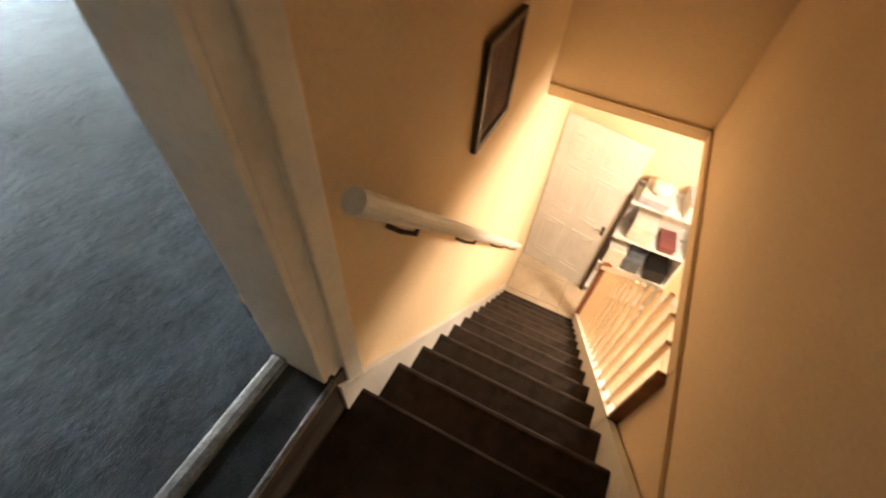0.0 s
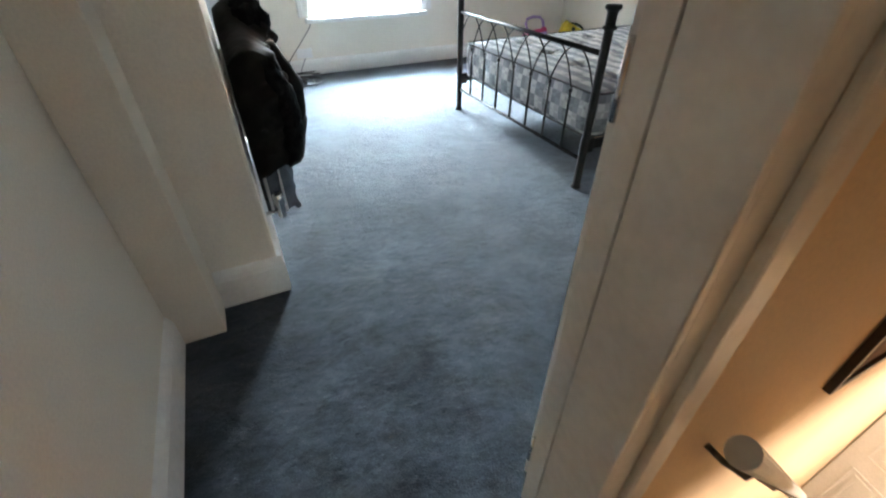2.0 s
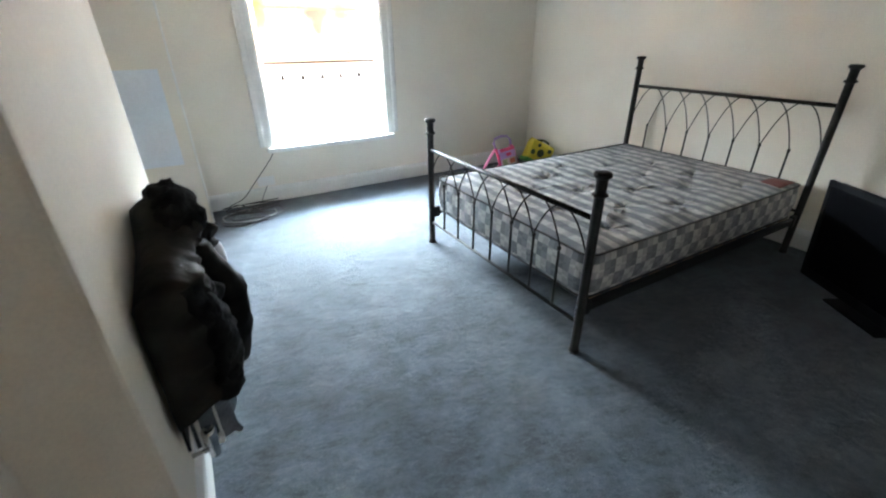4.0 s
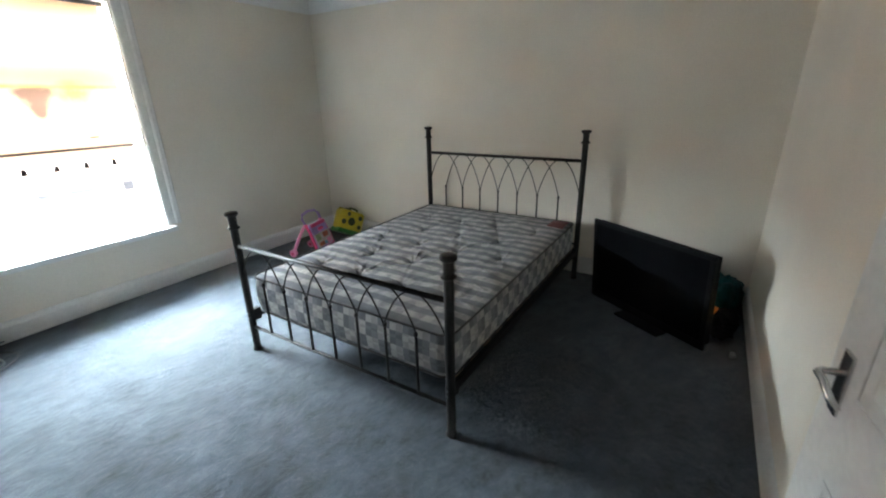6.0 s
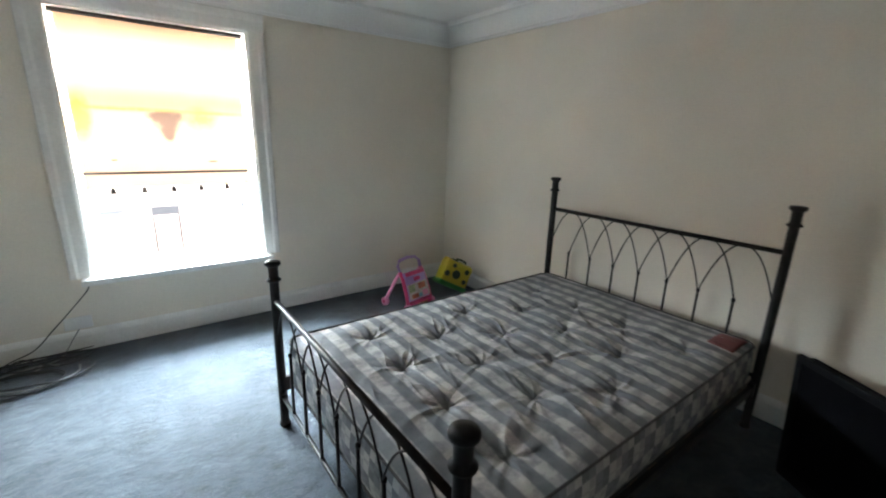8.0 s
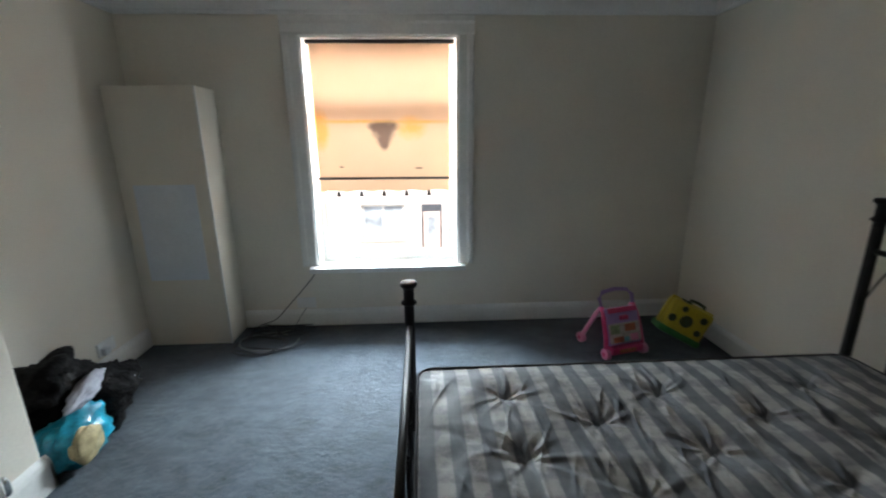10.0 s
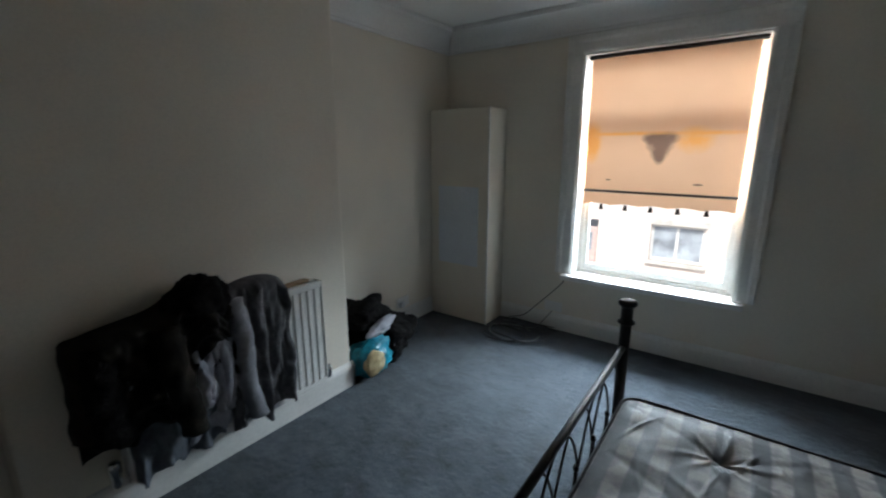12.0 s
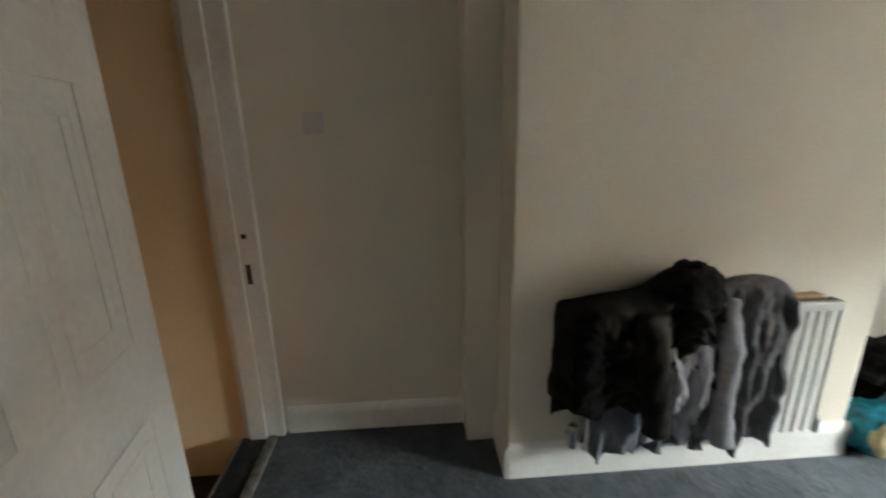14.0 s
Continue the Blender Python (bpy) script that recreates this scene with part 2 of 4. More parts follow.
worn = node(BORDER, "ShaderNodeMix", Factor=0.8)
worn.data_type, worn.blend_type = "RGBA", "MULTIPLY"
ol.new(weave.outputs["Result"], worn.inputs["A"])
ol.new(on["Principled BSDF"].inputs["Base Color"].links[0].from_socket, worn.inputs["B"])
ol.new(worn.outputs["Result"], on["Principled BSDF"].inputs["Base Color"])

# roller blind: thin woven fabric that lets daylight through, with old water stains and painted amber glow
BLIND = bpy.data.materials.new("blind_fabric")
BLIND.use_nodes = True
bn, bl = BLIND.node_tree.nodes, BLIND.node_tree.links
bn.remove(bn["Principled BSDF"])
btc = node(BLIND, "ShaderNodeTexCoord")
bno = node(BLIND, "ShaderNodeTexNoise", Scale=4.0, Detail=6.0)
bl.new(btc.outputs["Object"], bno.inputs["Vector"])
bmix = node(BLIND, "ShaderNodeMix")
bmix.data_type = "RGBA"
bmix.inputs["A"].default_value, bmix.inputs["B"].default_value = (0.82, 0.47, 0.28, 1), (0.75, 0.41, 0.24, 1)
bl.new(bno.outputs["Fac"], bmix.inputs["Factor"])
fabric_color = bmix.outputs["Result"]


def stain_or_glow(color_in, centre, size, colour, soft=0.35):
    mp = node(BLIND, "ShaderNodeMapping")
    mp.inputs["Location"].default_value = (-centre[0] / size[0], 0, -centre[1] / size[1])
    mp.inputs["Scale"].default_value = (1 / size[0], 0, 1 / size[1])
    bl.new(btc.outputs["Object"], mp.inputs["Vector"])
    gr = node(BLIND, "ShaderNodeTexGradient")
    gr.gradient_type = "SPHERICAL"
    bl.new(mp.outputs[0], gr.inputs["Vector"])
    add = node(BLIND, "ShaderNodeMath")
    add.operation = "MULTIPLY"
    nz = node(BLIND, "ShaderNodeTexNoise", Scale=14.0, Detail=5.0)
    bl.new(btc.outputs["Object"], nz.inputs["Vector"])
    bl.new(gr.outputs["Fac"], add.inputs[0])
    bl.new(nz.outputs["Fac"], add.inputs[1])
    rg = node(BLIND, "ShaderNodeMapRange")
    rg.inputs["From Min"].default_value, rg.inputs["From Max"].default_value = 0.03, soft
    bl.new(add.outputs[0], rg.inputs["Value"])
    mx = node(BLIND, "ShaderNodeMix")
    mx.data_type = "RGBA"
    mx.inputs["B"].default_value = (*colour, 1)
    bl.new(rg.outputs[0], mx.inputs["Factor"])
    bl.new(color_in, mx.inputs["A"])
    return mx.outputs["Result"]


# brown is staining; amber paints light through the fabric and the sash rail's band
BROWN, AMBER_GLOW = (0.22, 0.12, 0.08), (0.86, 0.37, 0.10)
for c, s, k, w in (((1.69, 1.545), (0.08, 0.05), BROWN, 0.3), ((1.80, 1.545), (0.08, 0.05), BROWN, 0.3), ((1.745, 1.535), (0.13, 0.06), BROWN, 0.3), ((1.745, 1.50), (0.105, 0.08), BROWN, 0.3),
                   ((1.745, 1.46), (0.075, 0.085), BROWN, 0.3), ((1.745, 1.42), (0.045, 0.07), BROWN, 0.3), ((1.95, 1.53), (0.14, 0.11), AMBER_GLOW, 0.4), ((1.28, 1.52), (0.08, 0.18), AMBER_GLOW, 0.3),
                   ((1.50, 1.578), (0.45, 0.02), AMBER_GLOW, 0.4), ((2.02, 1.572), (0.30, 0.02), AMBER_GLOW, 0.4), ((2.00, 1.235), (0.035, 0.007), BROWN, 0.1), ((1.42, 1.25), (0.02, 0.006), BROWN, 0.1)):
    fabric_color = stain_or_glow(fabric_color, c, s, k, w)
bd, bt, bs = node(BLIND, "ShaderNodeBsdfDiffuse"), node(BLIND, "ShaderNodeBsdfTranslucent"), node(BLIND, "ShaderNodeMixShader")
bs.inputs[0].default_value = 0.034
bl.new(fabric_color, bd.inputs["Color"])
bl.new(fabric_color, bt.inputs["Color"])
bl.new(bd.outputs[0], bs.inputs[1])
bl.new(bt.outputs[0], bs.inputs[2])
bl.new(bs.outputs[0], bn["Material Output"].inputs["Surface"])

GLASS = bpy.data.materials.new("window_glass")
GLASS.use_nodes = True
gb = GLASS.node_tree.nodes["Principled BSDF"]
gb.inputs["Transmission Weight"].default_value, gb.inputs["Roughness"].default_value, gb.inputs["IOR"].default_value = 1.0, 0.0, 1.02
gb.inputs["Base Color"].default_value = (0.97, 0.98, 0.98, 1)
# far panes: reflected sky and haze are put into the pale base colour
WASHED_GLASS = material("washed_out_glass", (0.50, 0.55, 0.60), 0.12, vary=0.3, scale=1.5, bump=0)

# brick colours carry the washed-out glare, far paler than bare brick
BRICK = bpy.data.materials.new("washed_out_brick")
BRICK.use_nodes = True
kn, kl = BRICK.node_tree.nodes, BRICK.node_tree.links
ktc = node(BRICK, "ShaderNodeTexCoord")
kmap = node(BRICK, "ShaderNodeMapping", Rotation=(radians(90), 0, 0))
kbr = node(BRICK, "ShaderNodeTexBrick", Scale=1.0)
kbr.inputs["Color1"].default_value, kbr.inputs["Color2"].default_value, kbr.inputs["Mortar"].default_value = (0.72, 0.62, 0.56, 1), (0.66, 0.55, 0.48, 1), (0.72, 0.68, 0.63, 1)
kbr.inputs["Brick Width"].default_value, kbr.inputs["Row Height"].default_value, kbr.inputs["Mortar Size"].default_value = 0.225, 0.075, 0.008
kl.new(ktc.outputs["Object"], kmap.inputs["Vector"])
kl.new(kmap.outputs[0], kbr.inputs["Vector"])
kl.new(kbr.outputs["Color"], kn["Principled BSDF"].inputs["Base Color"])
kn["Principled BSDF"].inputs["Roughness"].default_value = 0.85


# ---- mesh helpers ----
def part(name, bm, mat, parent=None, label="", smooth=False, bevel=0.0):
    if bevel:
        bmesh.ops.bevel(bm, geom=[e for e in bm.edges if e.is_manifold and e.calc_face_angle(0) > 0.6], offset=bevel, segments=2, affect="EDGES", profile=0.6)
    bmesh.ops.recalc_face_normals(bm, faces=bm.faces)
    me = bpy.data.meshes.new(name)
    bm.to_mesh(me)
    bm.free()
    me.materials.append(mat)
    if smooth:
        for p in me.polygons:
            p.use_smooth = True
    ob = new(name, me)
    ob.parent = parent
    if label:
        ob["label"] = label
    return ob


def box(*corners, bm=None):
    """One or more boxes, each (x0, y0, z0, x1, y1, z1)."""
    bm = bm or bmesh.new()
    for x0, y0, z0, x1, y1, z1 in corners:
        m = Matrix.Translation(((x0 + x1) / 2, (y0 + y1) / 2, (z0 + z1) / 2)) @ Matrix.Diagonal((x1 - x0, y1 - y0, z1 - z0, 1))
        bmesh.ops.create_cube(bm, size=1, matrix=m)
    return bm


def rod(a, b, r, r2=None, seg=14, bm=None):
    bm = bm or bmesh.new()
    a, b = Vector(a), Vector(b)
    d = b - a
    m = Matrix.Translation((a + b) / 2) @ d.to_track_quat("Z", "Y").to_matrix().to_4x4()
    bmesh.ops.create_cone(bm, cap_ends=True, segments=seg, radius1=r, radius2=r if r2 is None else r2, depth=d.length, matrix=m)
    return bm


def lathe(profile, seg=20, bm=None, at=(0, 0, 0)):
    """A solid of revolution about z from (radius, height) pairs."""
    bm = bm or bmesh.new()
    rings = []
    for r, z in profile:
        rings.append([bm.verts.new((at[0] + r * math.cos(2 * math.pi * i / seg), at[1] + r * math.sin(2 * math.pi * i / seg), at[2] + z)) for i in range(seg)])
    for p, q in zip(rings, rings[1:]):
        for i in range(seg):
            bm.faces.new((p[i], p[(i + 1) % seg], q[(i + 1) % seg], q[i]))
    bm.faces.new(rings[0][::-1])
    bm.faces.new(rings[-1])
    return bm


def tube(points, r, seg=8, bm=None, closed=False):
    """A round tube along points."""
    bm = bm or bmesh.new()
    pts = [Vector(p) for p in points]
    rings = []
    for i, p in enumerate(pts):
        a, b = pts[max(i - 1, 0)], pts[min(i + 1, len(pts) - 1)]
        q = (b - a).to_track_quat("Z", "Y")
        rings.append([bm.verts.new(p + q @ Vector((r * math.cos(2 * math.pi * k / seg), r * math.sin(2 * math.pi * k / seg), 0))) for k in range(seg)])
    for p, q in zip(rings, rings[1:]):
        shift = min(range(seg), key=lambda s: (p[0].co - q[s].co).length)
        for k in range(seg):
            bm.faces.new((p[k], p[(k + 1) % seg], q[(k + 1 + shift) % seg], q[(k + shift) % seg]))
    bm.faces.new(rings[0][::-1])
    bm.faces.new(rings[-1])
    return bm


def blob(size, amount, scale, seed, sub=4, flat=True, squash=1.0):
    """A soft, lumpy, creased body about size wide that lies flat on z = 0."""
    bm = bmesh.new()
    bmesh.ops.create_icosphere(bm, subdivisions=sub, radius=1)
    off = Vector((seed * 3.1, seed * 1.7, seed * 5.3))
    for v in bm.verts:
        n = v.co.normalized()
        k = 1 + amount * noise.fractal(n * scale + off, 0.8, 2.1, 5) - amount * 0.6 * abs(noise.noise(n * scale * 1.7 + off))
        v.co = Vector((n.x * size[0] / 2 * k, n.y * size[1] / 2 * k, (n.z * k + 0.78) * size[2] / 1.78))
        if flat and v.co.z < 0:
            v.co.z *= 0.04
            v.co.x *= 1.03
    low = min(v.co.z for v in bm.verts)
    for v in bm.verts:
        v.co.z -= low
    return bm


def thing(name, label, category, at=(0, 0, 0), rz=0, group=""):
    ob = new(name)
    ob.matrix_world = pose(*at, 0, 0, rz)
    return tagged(ob, label, category, group)


def setting(name, bm, mat, label="", bevel=0.0, smooth=False):
    return tagged(part(name, bm, mat, None, label, smooth, bevel), kind="structure")


# ---- structure: the bedroom ----
WX0, WX1, WZ0, WZ1, WY = 1.20, 2.29, 0.48, 2.14, 4.16
setting("floor", box((0, 0, -0.12, 4.12, WY, 0), (0.03, -0.03, -0.12, 0.80, 0, -0.0005)), CARPET, "slate blue cut pile carpet with brushed tread marks")
setting("ceiling", box((-0.2, -1.2, 2.45, 4.3, 4.4, 2.56)), CEILING, "white painted plaster ceiling")
setting("wall_north", box((-0.2, WY, -0.3, WX0, 4.42, 2.45), (WX1, WY, -0.3, 4.3, 4.42, 2.45), (WX0, WY, -0.3, WX1, 4.42, WZ0), (WX0, WY, WZ1, WX1, 4.42, 2.45)), WALL, "cream painted wall with a tall sash window")
setting("wall_east", box((4.12, -0.155, -0.3, 4.3, WY, 2.45)), WALL, "cream painted wall behind the headboard")
setting("wall_south", box((0.84, -0.085, -0.3, 4.12, 0.03, 2.45), (-0.001, -0.085, 2.04, 0.84, 0.03, 2.45)), WALL, "cream painted partition wall")
setting("wall_west", box((-0.2, -0.155, -0.3, 0, WY, 2.45)), WALL, "cream painted alcove wall")
setting("chimney_breast", box((0, 1.06, -0.1, 0.375, 2.555, 2.45)), WALL, "cream painted chimney breast", bevel=0.012)
setting("pipe_boxing", box((0, 0.915, 0, 0.15, 1.06, 2.45)), WALL, "cream painted pipe boxing in the alcove", bevel=0.004)


def skirting(name, a, b, out, height=0.14, thick=0.018, mat=WHITE):
    """A skirting board along the floor from a to b, standing out by thick towards out."""
    a, b, o = Vector((*a, 0)), Vector((*b, 0)), Vector((*out, 0))
    bm = bmesh.new()
    prof = [(0, 0), (thick, 0), (thick, height * 0.74), (thick * 0.75, height * 0.86), (thick * 0.35, height * 0.95), (0, height)]
    ends = [[bm.verts.new(p + o * u + Vector((0, 0, w))) for u, w in prof] for p in (a, b)]
    for i in range(len(prof)):
        j = (i + 1) % len(prof)
        bm.faces.new((ends[0][i], ends[0][j], ends[1][j], ends[1][i]))
    bm.faces.new(ends[0][::-1])
    bm.faces.new(ends[1])
    return setting(name, bm, mat, "white gloss painted skirting board")


skirting("baseboard_north", (0.595, WY), (4.12, WY), (0, -1))
skirting("baseboard_east", (4.12, 0.05), (4.12, WY - 0.018), (-1, 0))
skirting("baseboard_south", (0.90, 0.03), (4.10, 0.03), (0, 1))
skirting("baseboard_alcove", (0, 0.05), (0, 0.915), (1, 0))
skirting("baseboard_chimney_side", (0.152, 1.06), (0.393, 1.06), (0, -1), 0.16)
skirting("baseboard_chimney", (0.375, 1.06), (0.375, 2.573), (1, 0), 0.16, 0.022)
skirting("baseboard_chimney_return", (0.0, 2.555), (0.397, 2.555), (0, 1), 0.16)
skirting("baseboard_west", (0, 2.573), (0, 3.88), (1, 0))


def cornice(name, a, b, out):
    """A plaster cove between wall and ceiling."""
    a, b, o = Vector((*a, 0)), Vector((*b, 0)), Vector((*out, 0))
    prof = [(0, 2.27), (0.016, 2.27), (0.016, 2.288), (0.024, 2.292)]
    prof += [(0.024 + 0.105 * (1 - math.cos(q)), 2.300 + 0.115 * math.sin(q)) for q in [radians(90) * i / 8 for i in range(9)]]
    prof += [(0.136, 2.425), (0.136, 2.449), (0, 2.449)]
    bm = bmesh.new()
    ends = [[bm.verts.new(p + o * u + Vector((0, 0, w))) for u, w in prof] for p in (a, b)]
    for i in range(len(prof)):
        j = (i + 1) % len(prof)
        bm.faces.new((ends[0][i], ends[0][j], ends[1][j], ends[1][i]))
    bm.faces.new(ends[0][::-1])
    bm.faces.new(ends[1])
    return setting(name, bm, CEILING, "white plaster cove cornice")


cornice("cornice_north", (0, WY), (4.12, WY), (0, -1))
cornice("cornice_east", (4.12, 0.03), (4.12, WY), (-1, 0))
cornice("cornice_west", (0, 2.69), (0, WY), (1, 0))
cornice("cornice_chimney_return", (0, 2.555), (0.511, 2.555), (0, 1))
cornice("cornice_chimney", (0.375, 0.924), (0.375, 2.69), (1, 0))
cornice("cornice_chimney_side", (0, 1.06), (0.511, 1.06), (0, -1))
cornice("cornice_alcove", (0, 0.03), (0, 1.06), (1, 0))
cornice("cornice_south", (0, 0.03), (4.12, 0.03), (0, 1))

# ---- window ----
window = tagged(new("window_1"), "tall white sash window with a wide moulded surround", "window", kind="structure")


def moulded(w, d, length):
    """An architrave of width w, depth d along z, its inner edge at x = 0."""
    prof = [(0, 0), (0, -d * 0.6), (w * 0.12, -d * 0.75), (w * 0.55, -d * 0.8), (w * 0.7, -d), (w * 0.95, -d), (w, -d * 0.8), (w, 0)]
    bm = bmesh.new()
    ends = [[bm.verts.new((u, v, z)) for u, v in prof] for z in (0, length)]
    for i in range(len(prof)):
        j = (i + 1) % len(prof)
        bm.faces.new((ends[0][i], ends[0][j], ends[1][j], ends[1][i]))
    bm.faces.new(ends[0][::-1])
    bm.faces.new(ends[1])
    return bm


for side, x in ((-1, WX0), (1, WX1)):
    bm = moulded(0.115, 0.03, WZ1 - WZ0 - 0.02)
    bmesh.ops.transform(bm, matrix=Matrix.Translation((x, WY, WZ0 + 0.02)) @ Matrix.Diagonal((side, 1, 1, 1)), verts=bm.verts)
    part("architrave", bm, WHITE, window)
bm = moulded(0.125, 0.032, WX1 - WX0 + 0.23)
bmesh.ops.transform(bm, matrix=Matrix.Translation((WX0 - 0.115, WY, WZ1)) @ pose(0, 0, 0, 0, 90, 0) @ pose(0, 0, 0, 0, 0, 0) @ Matrix.Diagonal((-1, 1, 1, 1)), verts=bm.verts)
part("architrave", bm, WHITE, window)
part("window_sill", box((WX0 - 0.06, 4.095, WZ0 - 0.03, WX1 + 0.06, 4.31, WZ0 + 0.012)), WHITE, window, "white gloss window board", bevel=0.008)
part("reveal", box((WX0 - 0.002, WY - 0.002, WZ0 + 0.012, WX0 + 0.012, 4.30, WZ1), (WX1 - 0.012, WY - 0.002, WZ0 + 0.012, WX1 + 0.002, 4.30, WZ1), (WX0 + 0.012, WY - 0.002, WZ1 - 0.012, WX1 - 0.012, 4.30, WZ1 + 0.002)), WHITE, window, "white painted reveal lining")
FRX0, FRX1 = WX0 + 0.012, WX1 - 0.012
part("window_frame", box((FRX0, 4.30, WZ0, FRX0 + 0.03, 4.40, WZ1), (FRX1 - 0.03, 4.30, WZ0, FRX1, 4.40, WZ1), (FRX0 + 0.03, 4.30, WZ0, FRX1 - 0.03, 4.40, WZ0 + 0.035), (FRX0 + 0.03, 4.30, WZ1 - 0.06, FRX1 - 0.03, 4.40, WZ1)), WHITE, window, bevel=0.004)
for name, z0, z1, y0 in (("lower_sash", WZ0 + 0.037, 1.69, 4.31), ("upper_sash", 1.62, WZ1 - 0.062, 4.352)):
    x0, x1 = FRX0 + 0.031, FRX1 - 0.031
    sash = part(name, box((x0, y0, z0, x0 + 0.034, y0 + 0.038, z1), (x1 - 0.034, y0, z0, x1, y0 + 0.038, z1), (x0 + 0.034, y0, z0, x1 - 0.034, y0 + 0.038, z0 + 0.05), (x0 + 0.034, y0, z1 - 0.05, x1 - 0.034, y0 + 0.038, z1)), WHITE, window, bevel=0.005)
    pane = part("pane", box((x0 + 0.03, y0 + 0.016, z0 + 0.045, x1 - 0.03, y0 + 0.020, z1 - 0.045)), GLASS, sash)
    pane.visible_shadow = False

# ---- door between bedroom and landing, opened back against the wall ----
frame_ob = tagged(new("door_frame_1"), "white gloss door frame with worn edges", "door frame", kind="structure")
part("jamb", box((0.789, -0.155, -0.02, 0.842, 0.012, 2.0)), WHITE, frame_ob, bevel=0.004)
part("jamb", box((0.779, -0.030, -0.02, 0.788, 0.012, 2.0)), WHITE, frame_ob, bevel=0.002)
part("jamb", box((0.0, -0.155, -0.02, 0.035, 0.035, 2.0)), WHITE, frame_ob, bevel=0.006)
part("head", box((0.0, -0.155, 2.0, 0.842, 0.035, 2.042)), WHITE, frame_ob, bevel=0.006)
part("door_stop", box((0.772, -0.157, -0.02, 0.788, -0.039, 2.0)), WHITE, frame_ob, bevel=0.004)
part("door_stop", box((0.035, -0.125, 0.0, 0.05, -0.045, 2.0)), WHITE, frame_ob, bevel=0.004)
part("casing", box((0.835, -0.172, -0.235, 0.895, -0.155, 2.08)), WHITE, frame_ob, bevel=0.006)
part("strike_plate", box((0.034, -0.030, 0.79, 0.0375, -0.008, 0.88)), DARK_WOOD, frame_ob, "dark worn strike plate")
part("strike_plate", box((0.034, -0.030, 0.995, 0.0375, -0.008, 1.015)), DARK_WOOD, frame_ob, "dark worn strike plate")
for z in (0.22, 1.0, 1.75):
    h = part("hinge", rod((0.781, 0.017, z - 0.045), (0.781, 0.017, z + 0.045), 0.005), CHROME, frame_ob, "painted steel hinge", smooth=True)


def panel_door(name, label, width, height, at, rz, relief=1.0):
    """A six-panel moulded door; its hinge edge on the local z axis, the leaf along +x."""
    d = thing(name, label, "door", at, rz)
    t = 0.036
    leaf = part("leaf", box((0, -t, 0.008, width, 0, height)), WHITE, d, bevel=0.003)
    st, mid = 0.105, 0.10
    pw = (width - 2 * st - mid) / 2
    for z0, z1 in ((0.20, 0.78), (0.95, 1.52), (1.62, 1.86)):
        for x0 in (st, st + pw + mid):
            for y, s in ((0, 1), (-t, -1)):
                rim = []
                for q0, q1, h in ((0.0, 0.014, 0.0026 * relief), (0.045, 0.075, 0.0018 * relief)):
                    rim += [(x0 + q0, min(y, y + s * h), z0 + q0, x0 + pw - q0, max(y, y + s * h), z0 + q1), (x0 + q0, min(y, y + s * h), z1 - q1, x0 + pw - q0, max(y, y + s * h), z1 - q0),
                            (x0 + q0, min(y, y + s * h), z0 + q1, x0 + q1, max(y, y + s * h), z1 - q1), (x0 + pw - q1, min(y, y + s * h), z0 + q1, x0 + pw - q0, max(y, y + s * h), z1 - q1)]
                part("panel", box(*rim), WHITE, d, bevel=0.0018)
    for y, s in ((0, 1), (-t, -1)):
        hz = 0.957
        plate = part("handle", box((width - 0.078, min(y, y + s * 0.006), hz - 0.062, width - 0.042, max(y, y + s * 0.006), hz + 0.062)), CHROME, d, "chrome lever handle on a back plate", bevel=0.004)
        lx = width - 0.06
        lever = tube([(lx, y, hz + 0.02), (lx, y + s * 0.034, hz + 0.02), (lx - 0.01, y + s * 0.043, hz + 0.02), (lx - 0.04, y + s * 0.045, hz + 0.023), (lx - 0.07, y + s * 0.042, hz + 0.008), (lx - 0.082, y + s * 0.034, hz - 0.005)], 0.0065, 10)
        part("lever", lever, CHROME, plate, smooth=True)
    return d


panel_door("door_1", "white panelled bedroom door standing open against the wall", 0.80, 1.98, (0.815, 0.056, 0.012), 8)
bm = bmesh.new()
strip = [(-0.046, 0.0), (-0.044, 0.004), (-0.036, 0.008), (-0.020, 0.010), (-0.004, 0.008), (0.004, 0.004), (0.006, 0.0)]
ends = [[bm.verts.new((x, y, z)) for y, z in strip] for x in (0.036, 0.772)]
for p in range(len(strip)):
    q = (p + 1) % len(strip)
    bm.faces.new((ends[0][p], ends[0][q], ends[1][q], ends[1][p]))
bm.faces.new(ends[0][::-1])
bm.faces.new(ends[1])
part_strip = part("threshold_strip", bm, BRASS, None)
tagged(part_strip, "worn metal carpet strip across the doorway", "threshold strip")
tagged(part("stair_nosing", box((0.035, -0.178, -0.02, 0.79, -0.163, 0.002)), BRASS, None, bevel=0.006), "dull worn metal nosing at the edge of the doorway", "nosing")

# ---- landing, stairs and lower hall ----
LZ, GO, RISE, SY0, SY1 = -0.235, 0.200, 0.218, -0.975, -0.155
HZ = LZ - 13 * RISE
setting("landing_floor", box((-0.05, SY0 - 0.05, LZ - 0.12, 0.86, -0.162, LZ)), STAIR_CARPET, "dark carpeted top landing")
setting("wall_stair_north", box((0.84, -0.155, HZ, 4.32, -0.085, 2.45), (-0.001, -0.155, 2.042, 0.84, -0.085, 2.45), (0.0, -0.155, HZ, 0.84, -0.12, -0.121)), WARM_WALL, "warm cream stair wall")
setting("doorway_floor", box((0.03, -0.165, -0.12, 0.80, -0.03, -0.0005)), DARK_CARPET, "dark grey carpet in the doorway")
